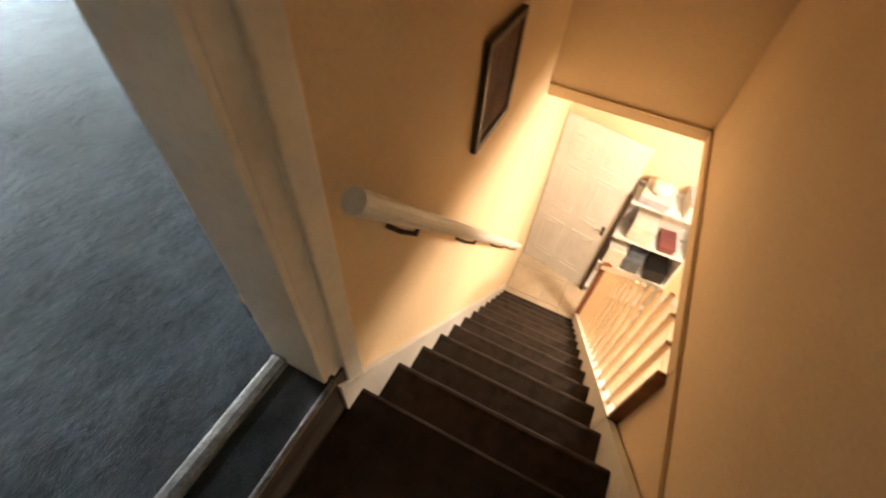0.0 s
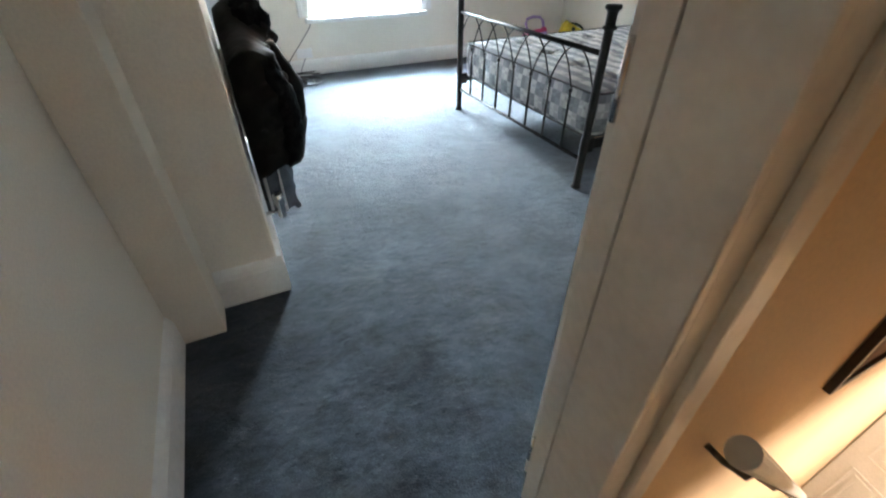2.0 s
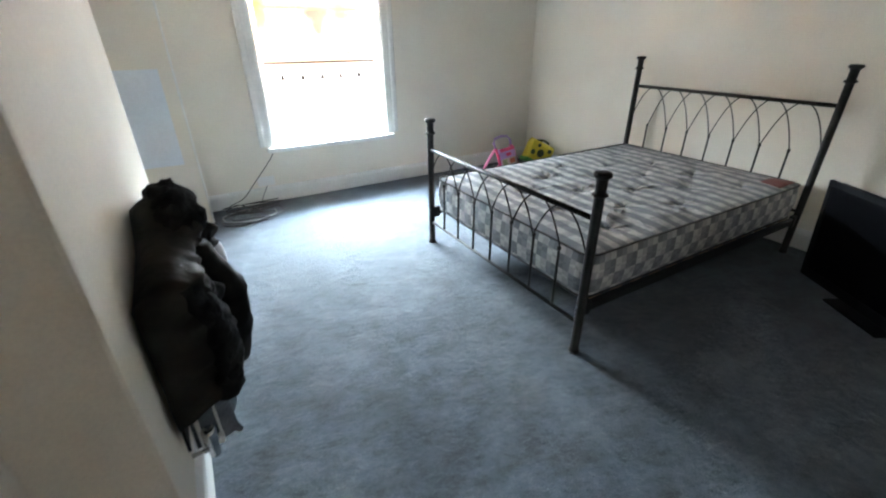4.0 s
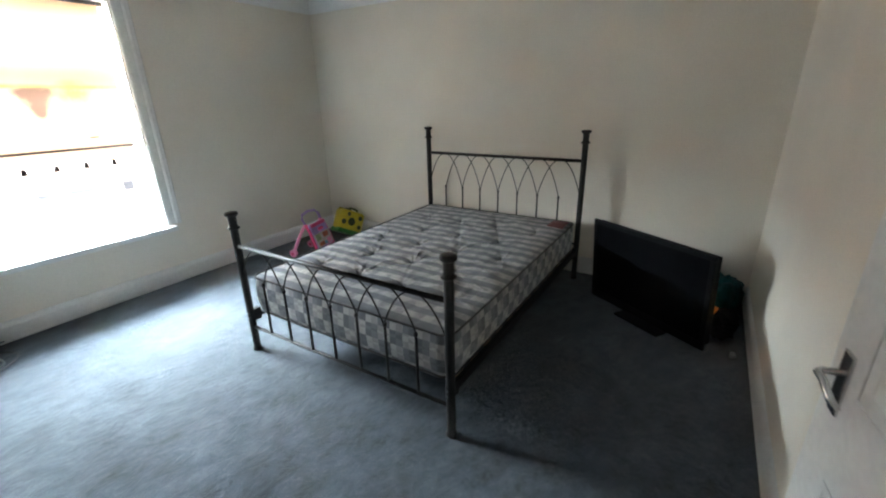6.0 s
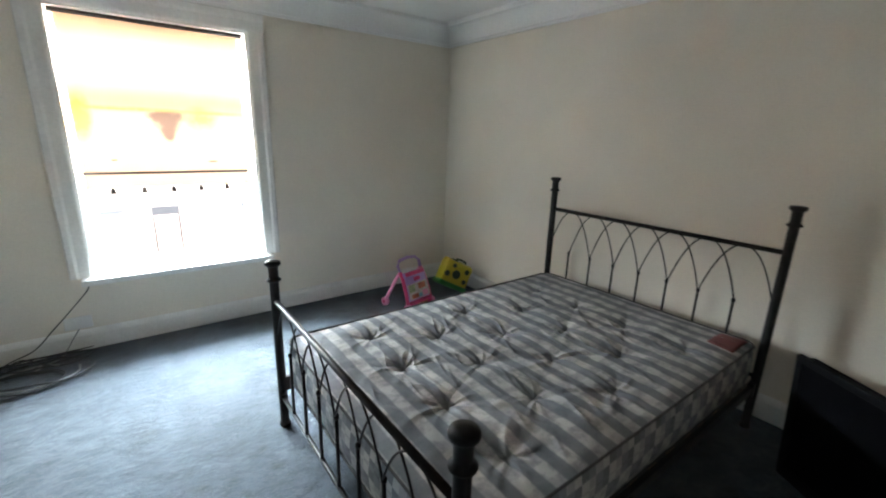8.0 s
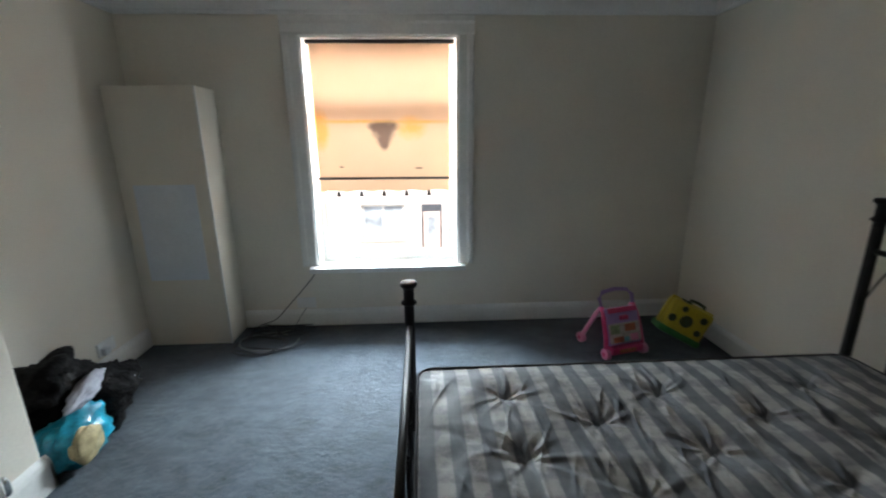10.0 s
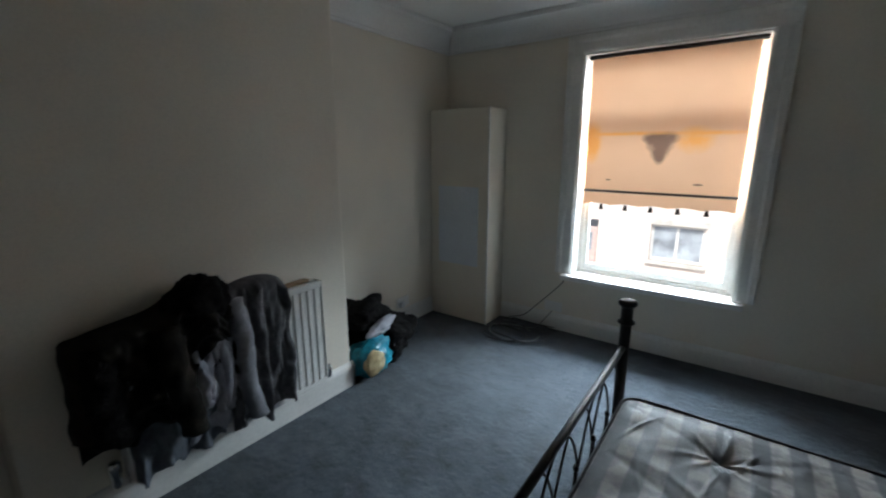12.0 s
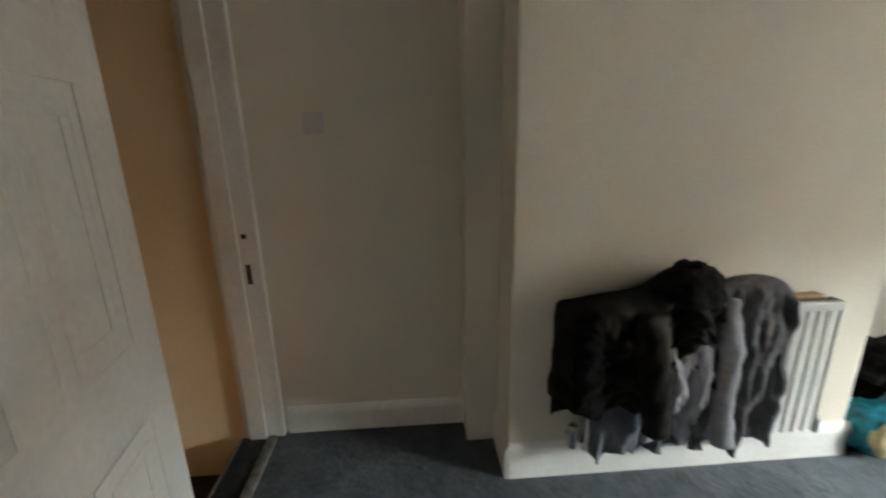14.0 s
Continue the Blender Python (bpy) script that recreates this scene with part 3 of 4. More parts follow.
setting("landing_riser", box((0.0, -0.165, LZ, 0.86, -0.158, -0.02)), STAIR_CARPET, "carpeted riser below the doorway")
setting("wall_landing_west", box((-0.2, -1.2, HZ, -0.002, -0.156, 2.45)), WARM_WALL, "warm cream landing wall")
setting("wall_stair_south", box((-0.002, -1.16, -0.2, 2.95, -1.02, 2.45), (-0.002, -1.16, HZ, 1.34, -1.02, -0.2)), WARM_WALL, "warm cream stairwell wall")
setting("wall_stair_end", box((2.78, -1.02, -0.2, 2.95, -0.155, 2.45)), WARM_WALL, "warm cream wall above the stair opening")
setting("trim_stair_opening", box((1.34, -1.025, -0.215, 2.78, -1.004, -0.15), (0.9, -1.025, -0.215, 1.34, -1.006, -0.15), (2.762, -1.004, -0.215, 2.785, -0.157, -0.15)), WARM_WALL, "white timber trim round the stair opening", bevel=0.004)
setting("ceiling_hall", box((1.0, -3.2, -0.28, 4.32, -1.16, -0.2), (2.95, -1.16, -0.28, 4.32, -0.156, -0.2)), CEILING, "white hall ceiling")
setting("hall_grout", box((0.0, -3.2, HZ - 0.1, 4.32, -0.156, HZ - 0.003)), GROUT)
setting("wall_hall_south", box((1.0, -3.3, HZ, 4.32, -3.2, -0.28)), WARM_WALL, "warm cream hall wall")
setting("wall_hall_west", box((1.0, -3.2, HZ, 1.1, -1.16, -0.28)), WARM_WALL, "warm cream hall wall")
setting("wall_hall_east", box((4.2, -3.2, HZ, 4.32, -0.157, -0.28)), WARM_WALL, "warm cream hall end wall")
skirting_hall = box((4.182, -3.2, HZ, 4.199, -0.18, HZ + 0.13))
setting("baseboard_hall", skirting_hall, WHITE, "white skirting board in the lower hall", bevel=0.004)
panel_door("door_2", "white panelled hall door standing open against the wall", 0.795, 2.0, (4.125, -0.172, HZ + 0.004), 257.4, 2.8)

hall_floor = tagged(new("hall_floor"), "pale beige square floor tiles", "floor", kind="structure")
stairs = thing("staircase", "steep straight staircase with dark fitted carpet", "staircase")
for k in range(12):
    x, z = 0.86 + GO * (k + 1), LZ - RISE * (k + 1)
    bm = bmesh.new()
    prof = [(x - GO - 0.006, z), (x - 0.012, z), (x + 0.004, z + 0.002), (x + 0.016, z - 0.002), (x + 0.024, z - 0.011), (x + 0.026, z - 0.022), (x + 0.020, z - 0.034), (x + 0.006, z - 0.042), (x, z - RISE - 0.02), (x - 0.02, z - RISE - 0.02), (x - 0.03, z - 0.05), (x - GO - 0.006, z - 0.05)]
    ends = [[bm.verts.new((u, y, w)) for u, w in prof] for y in (SY0, SY1 - 0.022)]
    for i in range(len(prof)):
        j = (i + 1) % len(prof)
        bm.faces.new((ends[0][i], ends[0][j], ends[1][j], ends[1][i]))
    bm.faces.new(ends[0][::-1])
    bm.faces.new(ends[1])
    part("step", bm, STAIR_CARPET, stairs)
bm = bmesh.new()
top = [(0.848, LZ), (0.866, LZ), (0.876, LZ - 0.006), (0.880, LZ - 0.018), (0.874, LZ - 0.032), (0.862, LZ - 0.040), (0.860, LZ - RISE - 0.02), (0.848, LZ - RISE - 0.02)]
ends = [[bm.verts.new((u, y, w)) for u, w in top] for y in (SY0, SY1 - 0.022)]
for i in range(len(top)):
    j = (i + 1) % len(top)
    bm.faces.new((ends[0][i], ends[0][j], ends[1][j], ends[1][i]))
bm.faces.new(ends[0][::-1])
bm.faces.new(ends[1])
part("step", bm, STAIR_CARPET, stairs)


def sloped_board(y0, y1, x0, x1, above, below):
    """A board that follows the pitch of the stairs between two lines above and below the nosings."""
    bm = bmesh.new()

    def line(x):
        return LZ - (x - 0.88) * RISE / GO
    quad = [(x0, line(x0) + above), (x1, line(x1) + above), (x1, line(x1) - below), (x0, line(x0) - below)]
    ends = [[bm.verts.new((u, y, w)) for u, w in quad] for y in (y0, y1)]
    for i in range(4):
        j = (i + 1) % 4
        bm.faces.new((ends[0][i], ends[0][j], ends[1][j], ends[1][i]))
    bm.faces.new(ends[0][::-1])
    bm.faces.new(ends[1])
    return bm


part("wall_string", sloped_board(SY1 - 0.022, SY1 - 0.001, 0.80, 3.34, 0.085, 0.3), WHITE, stairs, "cream painted wall string", bevel=0.004)
part("outer_string", sloped_board(SY0 - 0.03, SY0, 0.88, 3.34, 0.085, 0.3), WHITE, stairs, "cream painted outer string", bevel=0.004)
part("string_cap", sloped_board(SY0 - 0.045, SY0 + 0.006, 1.34, 3.34, 0.105, -0.085), WHITE, stairs, "white string capping", bevel=0.004)
balustrade = thing("balustrade", "white painted stair balustrade with square spindles", "balustrade")
part("end_post", box((1.34, SY0 - 0.05, -0.95, 1.356, SY0 + 0.0, -0.21)), RED_WOOD, balustrade, "brown half post against the wall", bevel=0.004)
for k in range(15):
    x = 1.47 + 0.122 * k
    zb = LZ - (x - 0.88) * RISE / GO + 0.10
    zt = min(zb + 0.80, -0.21)
    part("spindle", box((x - 0.010, SY0 - 0.030, zb - 0.02, x + 0.010, SY0 - 0.010, zt)), WARM_WALL, balustrade, bevel=0.003)
part("handrail", sloped_board(SY0 - 0.045, SY0 + 0.005, 2.30, 3.40, 0.955, -0.90), WHITE, balustrade, "white moulded handrail", bevel=0.008)
newel = thing("newel_post", "red-brown wooden newel post at the stair foot", "newel post", (3.46, SY0 - 0.05, HZ))
part("shaft", box((-0.045, -0.045, 0, 0.045, 0.045, 0.92)), RED_WOOD, newel, bevel=0.008)
part("cap", lathe([(0.03, 0.92), (0.06, 0.935), (0.065, 0.96), (0.05, 0.99), (0.02, 1.01)]), RED_WOOD, newel, smooth=True)

rail = thing("handrail", "white painted wall handrail on metal brackets", "handrail")
rail_dir = Vector((2.0, 0, -2.21)).normalized()
r0 = Vector((0.875, -0.245, 0.585))
bm = bmesh.new()
sec = [(0.023 * math.cos(q), 0.021 * math.sin(q)) for q in [2 * math.pi * i / 16 for i in range(16)]]
up = Vector((2.21, 0, 2.0)).normalized()
ends = [[bm.verts.new(p + up * u + Vector((0, v, 0))) for u, v in sec] for p in (r0, r0 + rail_dir * 2.98)]
for i in range(16):
    bm.faces.new((ends[0][i], ends[0][(i + 1) % 16], ends[1][(i + 1) % 16], ends[1][i]))
bm.faces.new(ends[0][::-1])
bm.faces.new(ends[1])
part("rail", bm, WHITE, rail, smooth=False)
for s in (0.32, 1.05, 2.0, 2.8):
    p = r0 + rail_dir * s
    part("bracket", tube([p + Vector((0, 0, -0.02)), p + Vector((0, 0.01, -0.055)), p + Vector((0, 0.05, -0.07)), p + Vector((0, 0.09, -0.07))], 0.007), BRASS, rail, "metal handrail bracket", smooth=True)

pic = thing("picture_frame", "dark framed picture hung on the stair wall", "picture", (1.76, -0.157, 0.335))
for nm, b in (("frame_side", (-0.155, -0.022, -0.185, -0.13, 0, 0.185)), ("frame_side", (0.13, -0.022, -0.185, 0.155, 0, 0.185)), ("frame_rail", (-0.13, -0.022, -0.185, 0.13, 0, -0.16)), ("frame_rail", (-0.13, -0.022, 0.16, 0.13, 0, 0.185))):
    part(nm, box(b), DARK_WOOD, pic, bevel=0.003)
part("print", box((-0.13, -0.012, -0.16, 0.13, -0.002, 0.16)), PICTURE, pic, "dull brown print")

# hall shelf with linen and clutter
shelf = thing("shelf_unit", "white open shelf unit with a dark side, packed with clutter", "shelf", (4.03, -1.32, HZ))
part("side_panel", box((-0.15, -0.38, 0, 0.15, -0.355, 1.52)), WHITE, shelf, bevel=0.003)
part("side_panel", box((-0.15, 0.335, 0, 0.15, 0.37, 1.54)), DARK_WOOD, shelf, "dark brown side board", bevel=0.003)
part("back_panel", box((0.135, -0.355, 0, 0.15, 0.335, 1.52)), WHITE, shelf, bevel=0.003)
for z in (0.08, 0.55, 0.98, 1.45):
    part("shelf_board", box((-0.15, -0.355, z, 0.135, 0.335, z + 0.022)), WHITE, shelf, bevel=0.003)


def carton(name, label, category, size, at, rz, mat, lid=None):
    t = thing(name, label, category, at, rz, "things on the hall shelf")
    w, d, h = size
    part("body", box((-w / 2, -d / 2, 0, w / 2, d / 2, h)), mat, t, bevel=0.006)
    part("lid", box((-w / 2 - 0.003, -d / 2 - 0.003, h, w / 2 + 0.003, d / 2 + 0.003, h + 0.02)), lid or mat, t, bevel=0.004)
    return t


SX = 4.02
carton("storage_box", "white cardboard box on top of the hall shelf", "box", (0.26, 0.20, 0.16), (SX, -1.52, HZ + 1.472), 8, TOWEL, PALE_CLOTH)
carton("storage_box", "low pale box on top of the hall shelf", "box", (0.28, 0.26, 0.09), (SX, -1.18, HZ + 1.472), -6, PALE_CLOTH, TOWEL)
carton("shoe_box", "red shoe box on the hall shelf", "box", (0.26, 0.15, 0.06), (SX, -1.48, HZ + 1.002), 5, LABEL_RED)
carton("storage_box", "white box on the hall shelf", "box", (0.26, 0.22, 0.20), (SX, -1.22, HZ + 1.002), -4, TOWEL)
carton("dark_box", "black box on the lowest hall shelf", "box", (0.28, 0.20, 0.14), (SX, -1.54, HZ + 0.572), 3, BLACK_PLASTIC)
carton("blue_box", "blue-grey box on the lowest hall shelf", "box", (0.26, 0.18, 0.16), (SX, -1.31, HZ + 0.572), -7, BLUE_CLOTH)
carton("storage_box", "cream box on the lowest hall shelf", "box", (0.27, 0.18, 0.22), (SX, -1.10, HZ + 0.572), 2, TOWEL)
o = part("folded_cloth", blob((0.22, 0.22, 0.09), 0.2, 1.6, 4, 3), TOWEL, None, smooth=True)
o.location = (SX, -1.18, HZ + 1.583)
tagged(o, "folded cream towel on the top box", "towel", "things on the hall shelf")

lamp = thing("ceiling_lamp", "small warm ceiling lamp in the lower hall", "lamp", (2.75, -1.95, -0.28))
part("rose", lathe([(0.05, -0.02), (0.055, -0.012), (0.05, 0.0)]), PLASTIC, lamp, smooth=True)
part("cord", rod((0, 0, -0.06), (0, 0, -0.018), 0.004), PLASTIC, lamp)


# ---- the bed ----
def bed_post(h, parent, x, y):
    prof = [(0.027, 0.0), (0.027, 0.012), (0.021, 0.018), (0.0215, h - 0.105), (0.022, h - 0.100), (0.033, h - 0.094), (0.034, h - 0.088), (0.024, h - 0.080),
            (0.0225, h - 0.072), (0.023, h - 0.030), (0.028, h - 0.022), (0.036, h - 0.016), (0.037, h - 0.008), (0.033, h), (0.012, h + 0.002)]
    return part("post", lathe(prof, 20, at=(x, y, 0)), IRON, parent, smooth=True)


BX0, BX1, BY0, BY1 = 1.957, 3.958, 1.222, 2.630
bed = thing("bed_frame", "dark metal double bed frame with arched bars", "bed")


def bed_end(x, height, rail_z, low_z, split_z):
    for y in (BY0, BY1):
        bed_post(height, bed, x, y)
    part("top_rail", rod((x, BY0, rail_z), (x, BY1, rail_z), 0.0125), IRON, bed, smooth=True)
    part("bottom_rail", rod((x, BY0, low_z), (x, BY1, low_z), 0.010), IRON, bed, smooth=True)
    gap = (BY1 - BY0) / 8
    for i in range(1, 8):
        y = BY0 + gap * i
        part("bar", rod((x, y, low_z), (x, y, split_z), 0.0075, 0.0065, 10), IRON, bed, smooth=True)
        part("knuckle", lathe([(0.006, -0.012), (0.010, -0.006), (0.010, 0.006), (0.006, 0.012)], 10, at=(x, y, split_z)), IRON, bed, smooth=True)
    for i in range(0, 7):
        pts = [(x + 0.005 * (1 if i % 2 else -1), BY0 + gap * (i + 1) + gap * q, split_z + (rail_z - split_z) * (1 - abs(q) ** 2.15)) for q in [k / 12 - 1 for k in range(25)]]
        part("arch", tube(pts, 0.0040, 8), IRON, bed, smooth=True)


bed_end(BX0, 0.880, 0.682, 0.160, 0.474)
bed_end(BX1, 1.195, 0.968, 0.300, 0.668)
for y in (BY0 + 0.005, BY1 - 0.005):
    part("side_rail", box((BX0, y - 0.012, 0.215, BX1, y + 0.012, 0.262)), IRON, bed, bevel=0.003)
    for x in (BX0 + 0.02, BX1 - 0.02):
        part("bolt_bracket", box((x - 0.035, y - 0.016, 0.20, x + 0.035, y + 0.016, 0.275)), IRON, bed, bevel=0.004)
    for x in (BX0,):
        for z in (0.225, 0.255):
            part("bolt", rod((x - 0.026, y, z), (x - 0.018, y, z), 0.006), CHROME, bed, "small steel bolt head")
for k in range(13):
    x = BX0 + 0.12 + k * 0.146
    part("slat", box((x - 0.03, BY0 + 0.02, 0.245, x + 0.03, BY1 - 0.02, 0.262)), PALE_WOOD, bed, "pale sprung timber slat")

# ---- mattress: tufted top, checked sides, dark piping ----
MX0, MX1, MY0, MY1, MZ0, MZ1 = 1.99, 3.925, 1.245, 2.605, 0.264, 0.485
mattress = thing("mattress", "bare tufted grey and white striped mattress", "mattress")
tufts = [(2.327 + 0.305 * i, 1.426 + 0.317 * j + (0.159 if i % 2 else 0)) for i in range(5) for j in range(4 if i % 2 == 0 else 3)]
rng = random.Random(31)
folds = [[(2 * math.pi * (k + rng.uniform(-0.35, 0.35)) / 10, rng.uniform(0.004, 0.013), rng.uniform(0.06, 0.16), rng.uniform(-3, 3)) for k in range(10)] for _ in tufts]
pleats = [(rng.uniform(MX0 + 0.05, MX1 - 0.05), rng.uniform(MY0 + 0.1, MY1 - 0.1), rng.uniform(-0.5, 0.5), rng.uniform(0.03, 0.11), rng.uniform(0.002, 0.0055), rng.uniform(0.004, 0.010)) for _ in range(230)]


def buttoned(x, y):
    """Buttoned hollows, folds that run out from them, seams of tension between neighbours and short loose pleats."""
    z = np.zeros_like(x)
    for (tx, ty), spokes in zip(tufts, folds):
        dx, dy = x - tx, y - ty
        d = np.hypot(dx, dy)
        near = 1 - np.exp(-d / 0.014)
        z -= 0.030 * np.exp(-d / 0.045) + 0.006 * np.exp(-d / 0.13)
        for a, high, reach, bend in spokes:
            q = a + bend * d
            along = dx * np.cos(q) + dy * np.sin(q)
            off = (dy * np.cos(q) - dx * np.sin(q)) / (0.005 + 0.075 * np.abs(along))
            z += np.where(along > 0, high * near * np.exp(-np.minimum(off * off, 30) - np.maximum(along, 0) / reach), 0)
        for sx in (-1, 1):
            a = math.atan2(0.159, 0.305 * sx)
            along, off = dx * math.cos(a) + dy * math.sin(a), (dy * math.cos(a) - dx * math.sin(a)) / 0.014
            z -= np.where((along > 0) & (along < 0.344), 0.0018 * np.exp(-np.minimum(off * off, 30)), 0)
    for px, py, lean, long, high, wide in pleats:
        dy = y - py
        off = (x - px - lean * dy - 0.8 * dy * dy) / wide
        z += high * np.exp(-np.minimum(off * off + (dy / long) ** 2, 30))
    return z


def quilt(x, y, z=None):
    """Height of the mattress top above its edge."""
    if z is None:
        z = float(buttoned(np.array([x]), np.array([y]))[0])
    z += 0.009 * noise.noise(Vector((x * 4, y * 4, 3.0))) + 0.005 * noise.noise(Vector((x * 11, y * 9, 1.0)))
    edge = min(x - MX0, MX1 - x, y - MY0, MY1 - y)
    return z * min(1.0, max(0.0, edge) / 0.05) + 0.016 * (1 - math.exp(-max(edge, 0) / 0.07))


def rounded(x, y, r=0.07):
    """Moves a point of the rectangle's corner onto a round corner."""
    cx, cy = min(max(x, MX0 + r), MX1 - r), min(max(y, MY0 + r), MY1 - r)
    dx, dy = x - cx, y - cy
    if dx and dy:
        m = max(abs(dx), abs(dy)) / math.hypot(dx, dy)
        dx, dy = dx * m, dy * m
    return cx + dx, cy + dy


NX, NY = 400, 282
flat = [[rounded(MX0 + (MX1 - MX0) * i / NX, MY0 + (MY1 - MY0) * j / NY) for j in range(NY + 1)] for i in range(NX + 1)]
heights = buttoned(np.array([[p[0] for p in row] for row in flat]), np.array([[p[1] for p in row] for row in flat]))
bm = bmesh.new()
grid = [[bm.verts.new((x, y, MZ1 + quilt(x, y, float(heights[i, j])))) for j, (x, y) in enumerate(row)] for i, row in enumerate(flat)]
for i in range(NX):
    for j in range(NY):
        bm.faces.new((grid[i][j], grid[i + 1][j], grid[i + 1][j + 1], grid[i][j + 1]))
part("quilted_top", bm, TICKING, mattress, smooth=True)
ring = [(i, 0) for i in range(NX)] + [(NX, j) for j in range(NY)] + [(i, NY) for i in range(NX, 0, -1)] + [(0, j) for j in range(NY, 0, -1)]
rim = [rounded(MX0 + (MX1 - MX0) * i / NX, MY0 + (MY1 - MY0) * j / NY) for i, j in ring]
bm = bmesh.new()
mc = Vector(((MX0 + MX1) / 2, (MY0 + MY1) / 2))
rows = []
for k in range(9):
    f = k / 8
    bulge = 0.012 * math.sin(math.pi * f)
    rows.append([bm.verts.new((x + bulge * (1 if x > mc.x else -1) * (abs(x - mc.x) > 0.8 * (MX1 - MX0) / 2) + 0.003 * noise.noise(Vector((x * 9, y * 9, f * 3))), y + bulge * (1 if y > mc.y else -1) * (abs(y - mc.y) > 0.8 * (MY1 - MY0) / 2), MZ1 + (MZ0 - MZ1) * f)) for x, y in rim])
for p, q in zip(rows, rows[1:]):
    for k in range(len(rim)):
        bm.faces.new((p[k], p[(k + 1) % len(rim)], q[(k + 1) % len(rim)], q[k]))
bm.faces.new(rows[-1])
part("border", bm, BORDER, mattress, "checked woven mattress border", smooth=True)
for z in (MZ1 + 0.001, MZ0 + 0.006):
    pts = [(x + 0.004 * (1 if x > mc.x else -1) * (abs(x - mc.x) > 0.9 * (MX1 - MX0) / 2), y + 0.004 * (1 if y > mc.y else -1) * (abs(y - mc.y) > 0.9 * (MY1 - MY0) / 2), z + 0.002 * noise.noise(Vector((x * 8, y * 8, z)))) for x, y in rim[::3]]
    part("piping", tube(pts + [pts[0]], 0.0055, 6), PIPING, mattress, "dark corded edge piping", smooth=True)
for i, (tx, ty) in enumerate(tufts):
    part("tuft", lathe([(0.004, -0.004), (0.011, 0.0), (0.009, 0.005), (0.003, 0.008)], 8, at=(tx, ty, MZ1 + quilt(tx, ty) - 0.003)), PALE_CLOTH, mattress, smooth=True)
bm = bmesh.new()
cells = [[bm.verts.new((3.70 + 0.19 * i / 8, 1.275 + 0.12 * j / 6, MZ1 + quilt(3.70 + 0.19 * i / 8, 1.275 + 0.12 * j / 6) + 0.004)) for j in range(7)] for i in range(9)]
for i in range(8):
    for j in range(6):
        bm.faces.new((cells[i][j], cells[i + 1][j], cells[i + 1][j + 1], cells[i][j + 1]))
lab = part("fabric_label", bm, LABEL_RED, mattress, "faded red sewn label", smooth=True)
sol = lab.modifiers.new("thick", "SOLIDIFY")
sol.thickness = 0.003

# ---- television on the floor ----
tv = thing("television", "black flat television standing on the carpet", "television", (3.43, 0.64, 0.0), 58)
tilt = pose(0, 0, 0.035, -5, 0, 0)
TW, TH = 0.86, 0.595
for nm, b, m, lb in (("back", (-TW / 2 + 0.01, -0.075, 0.02, TW / 2 - 0.01, -0.02, TH - 0.02), TV_CASE, ""), ("screen", (-TW / 2 + 0.03, -0.012, 0.055, TW / 2 - 0.03, -0.004, TH - 0.03), SCREEN, "dark glossy screen"),
                     ("bezel", (-TW / 2, -0.022, 0, TW / 2, 0, 0.055), TV_CASE, ""), ("bezel", (-TW / 2, -0.022, TH - 0.03, TW / 2, 0, TH), TV_CASE, ""),
                     ("bezel", (-TW / 2, -0.022, 0.055, -TW / 2 + 0.03, 0, TH - 0.03), TV_CASE, ""), ("bezel", (TW / 2 - 0.03, -0.022, 0.055, TW / 2, 0, TH - 0.03), TV_CASE, "")):
    o = part(nm, box(b), m, tv, lb, bevel=0.004)
    o.matrix_local = tilt
part("neck", box((-0.06, -0.06, 0.012, 0.06, -0.035, 0.09)), TV_CASE, tv, bevel=0.004)
part("foot", box((-0.17, -0.13, 0.0, 0.17, 0.05, 0.014)), TV_CASE, tv, bevel=0.005)

# ---- things in the corner behind the television ----
def bag(name, label, category, size, at, mat, seed, amount=0.3, rz=0, scale=1.5):
    o = part(name, blob(size, amount, scale, seed), mat, None, smooth=True)
    o.matrix_world = pose(*at, 0, 0, rz)
    return tagged(o, label, category)


bag("teal_bag", "crumpled dark teal carrier bag on the floor", "bag", (0.34, 0.24, 0.26), (3.90, 0.20, 0.0), TEAL, 11)
bag("black_clothes", "small heap of dark clothes on the carpet", "clothes", (0.44, 0.22, 0.12), (3.62, 0.20, 0.0), BLACK_CLOTH, 12)
bag("orange_packet", "small orange packet on the clothes heap", "packet", (0.10, 0.07, 0.04), (3.62, 0.24, 0.10), ORANGE, 13)
bag("small_toy", "tiny pale plastic toy on the carpet", "toy", (0.05, 0.035, 0.03), (3.28, 0.12, 0.0), PALE_CLOTH, 14)

# ---- radiator on the chimney breast with coats ----
RY0, RY1, RZ0, RZ1 = 1.34, 2.30, 0.175, 0.775
radiator = thing("radiator", "white steel panel radiator on the chimney breast", "radiator", (0, 0, 0))
bm = bmesh.new()
n = 22
prof = []
for k in range(n):
    y = RY0 + (RY1 - RY0) * k / n
    w = (RY1 - RY0) / n
    prof += [(0.468, y), (0.468, y + w * 0.28), (0.462, y + w * 0.40), (0.462, y + w * 0.88)]
prof.append((0.468, RY1))
cols = [[bm.verts.new((x, y, z)) for z in (RZ0 + 0.03, RZ1 - 0.035)] for x, y in prof]
for a, b in zip(cols, cols[1:]):
    bm.faces.new((a[0], b[0], b[1], a[1]))
o = part("front_panel", bm, WHITE, radiator, "ribbed white front panel")
o.modifiers.new("thick", "SOLIDIFY").thickness = 0.004
part("top_edge", box((0.448, RY0, RZ1 - 0.036, 0.472, RY1, RZ1)), WHITE, radiator, bevel=0.006)
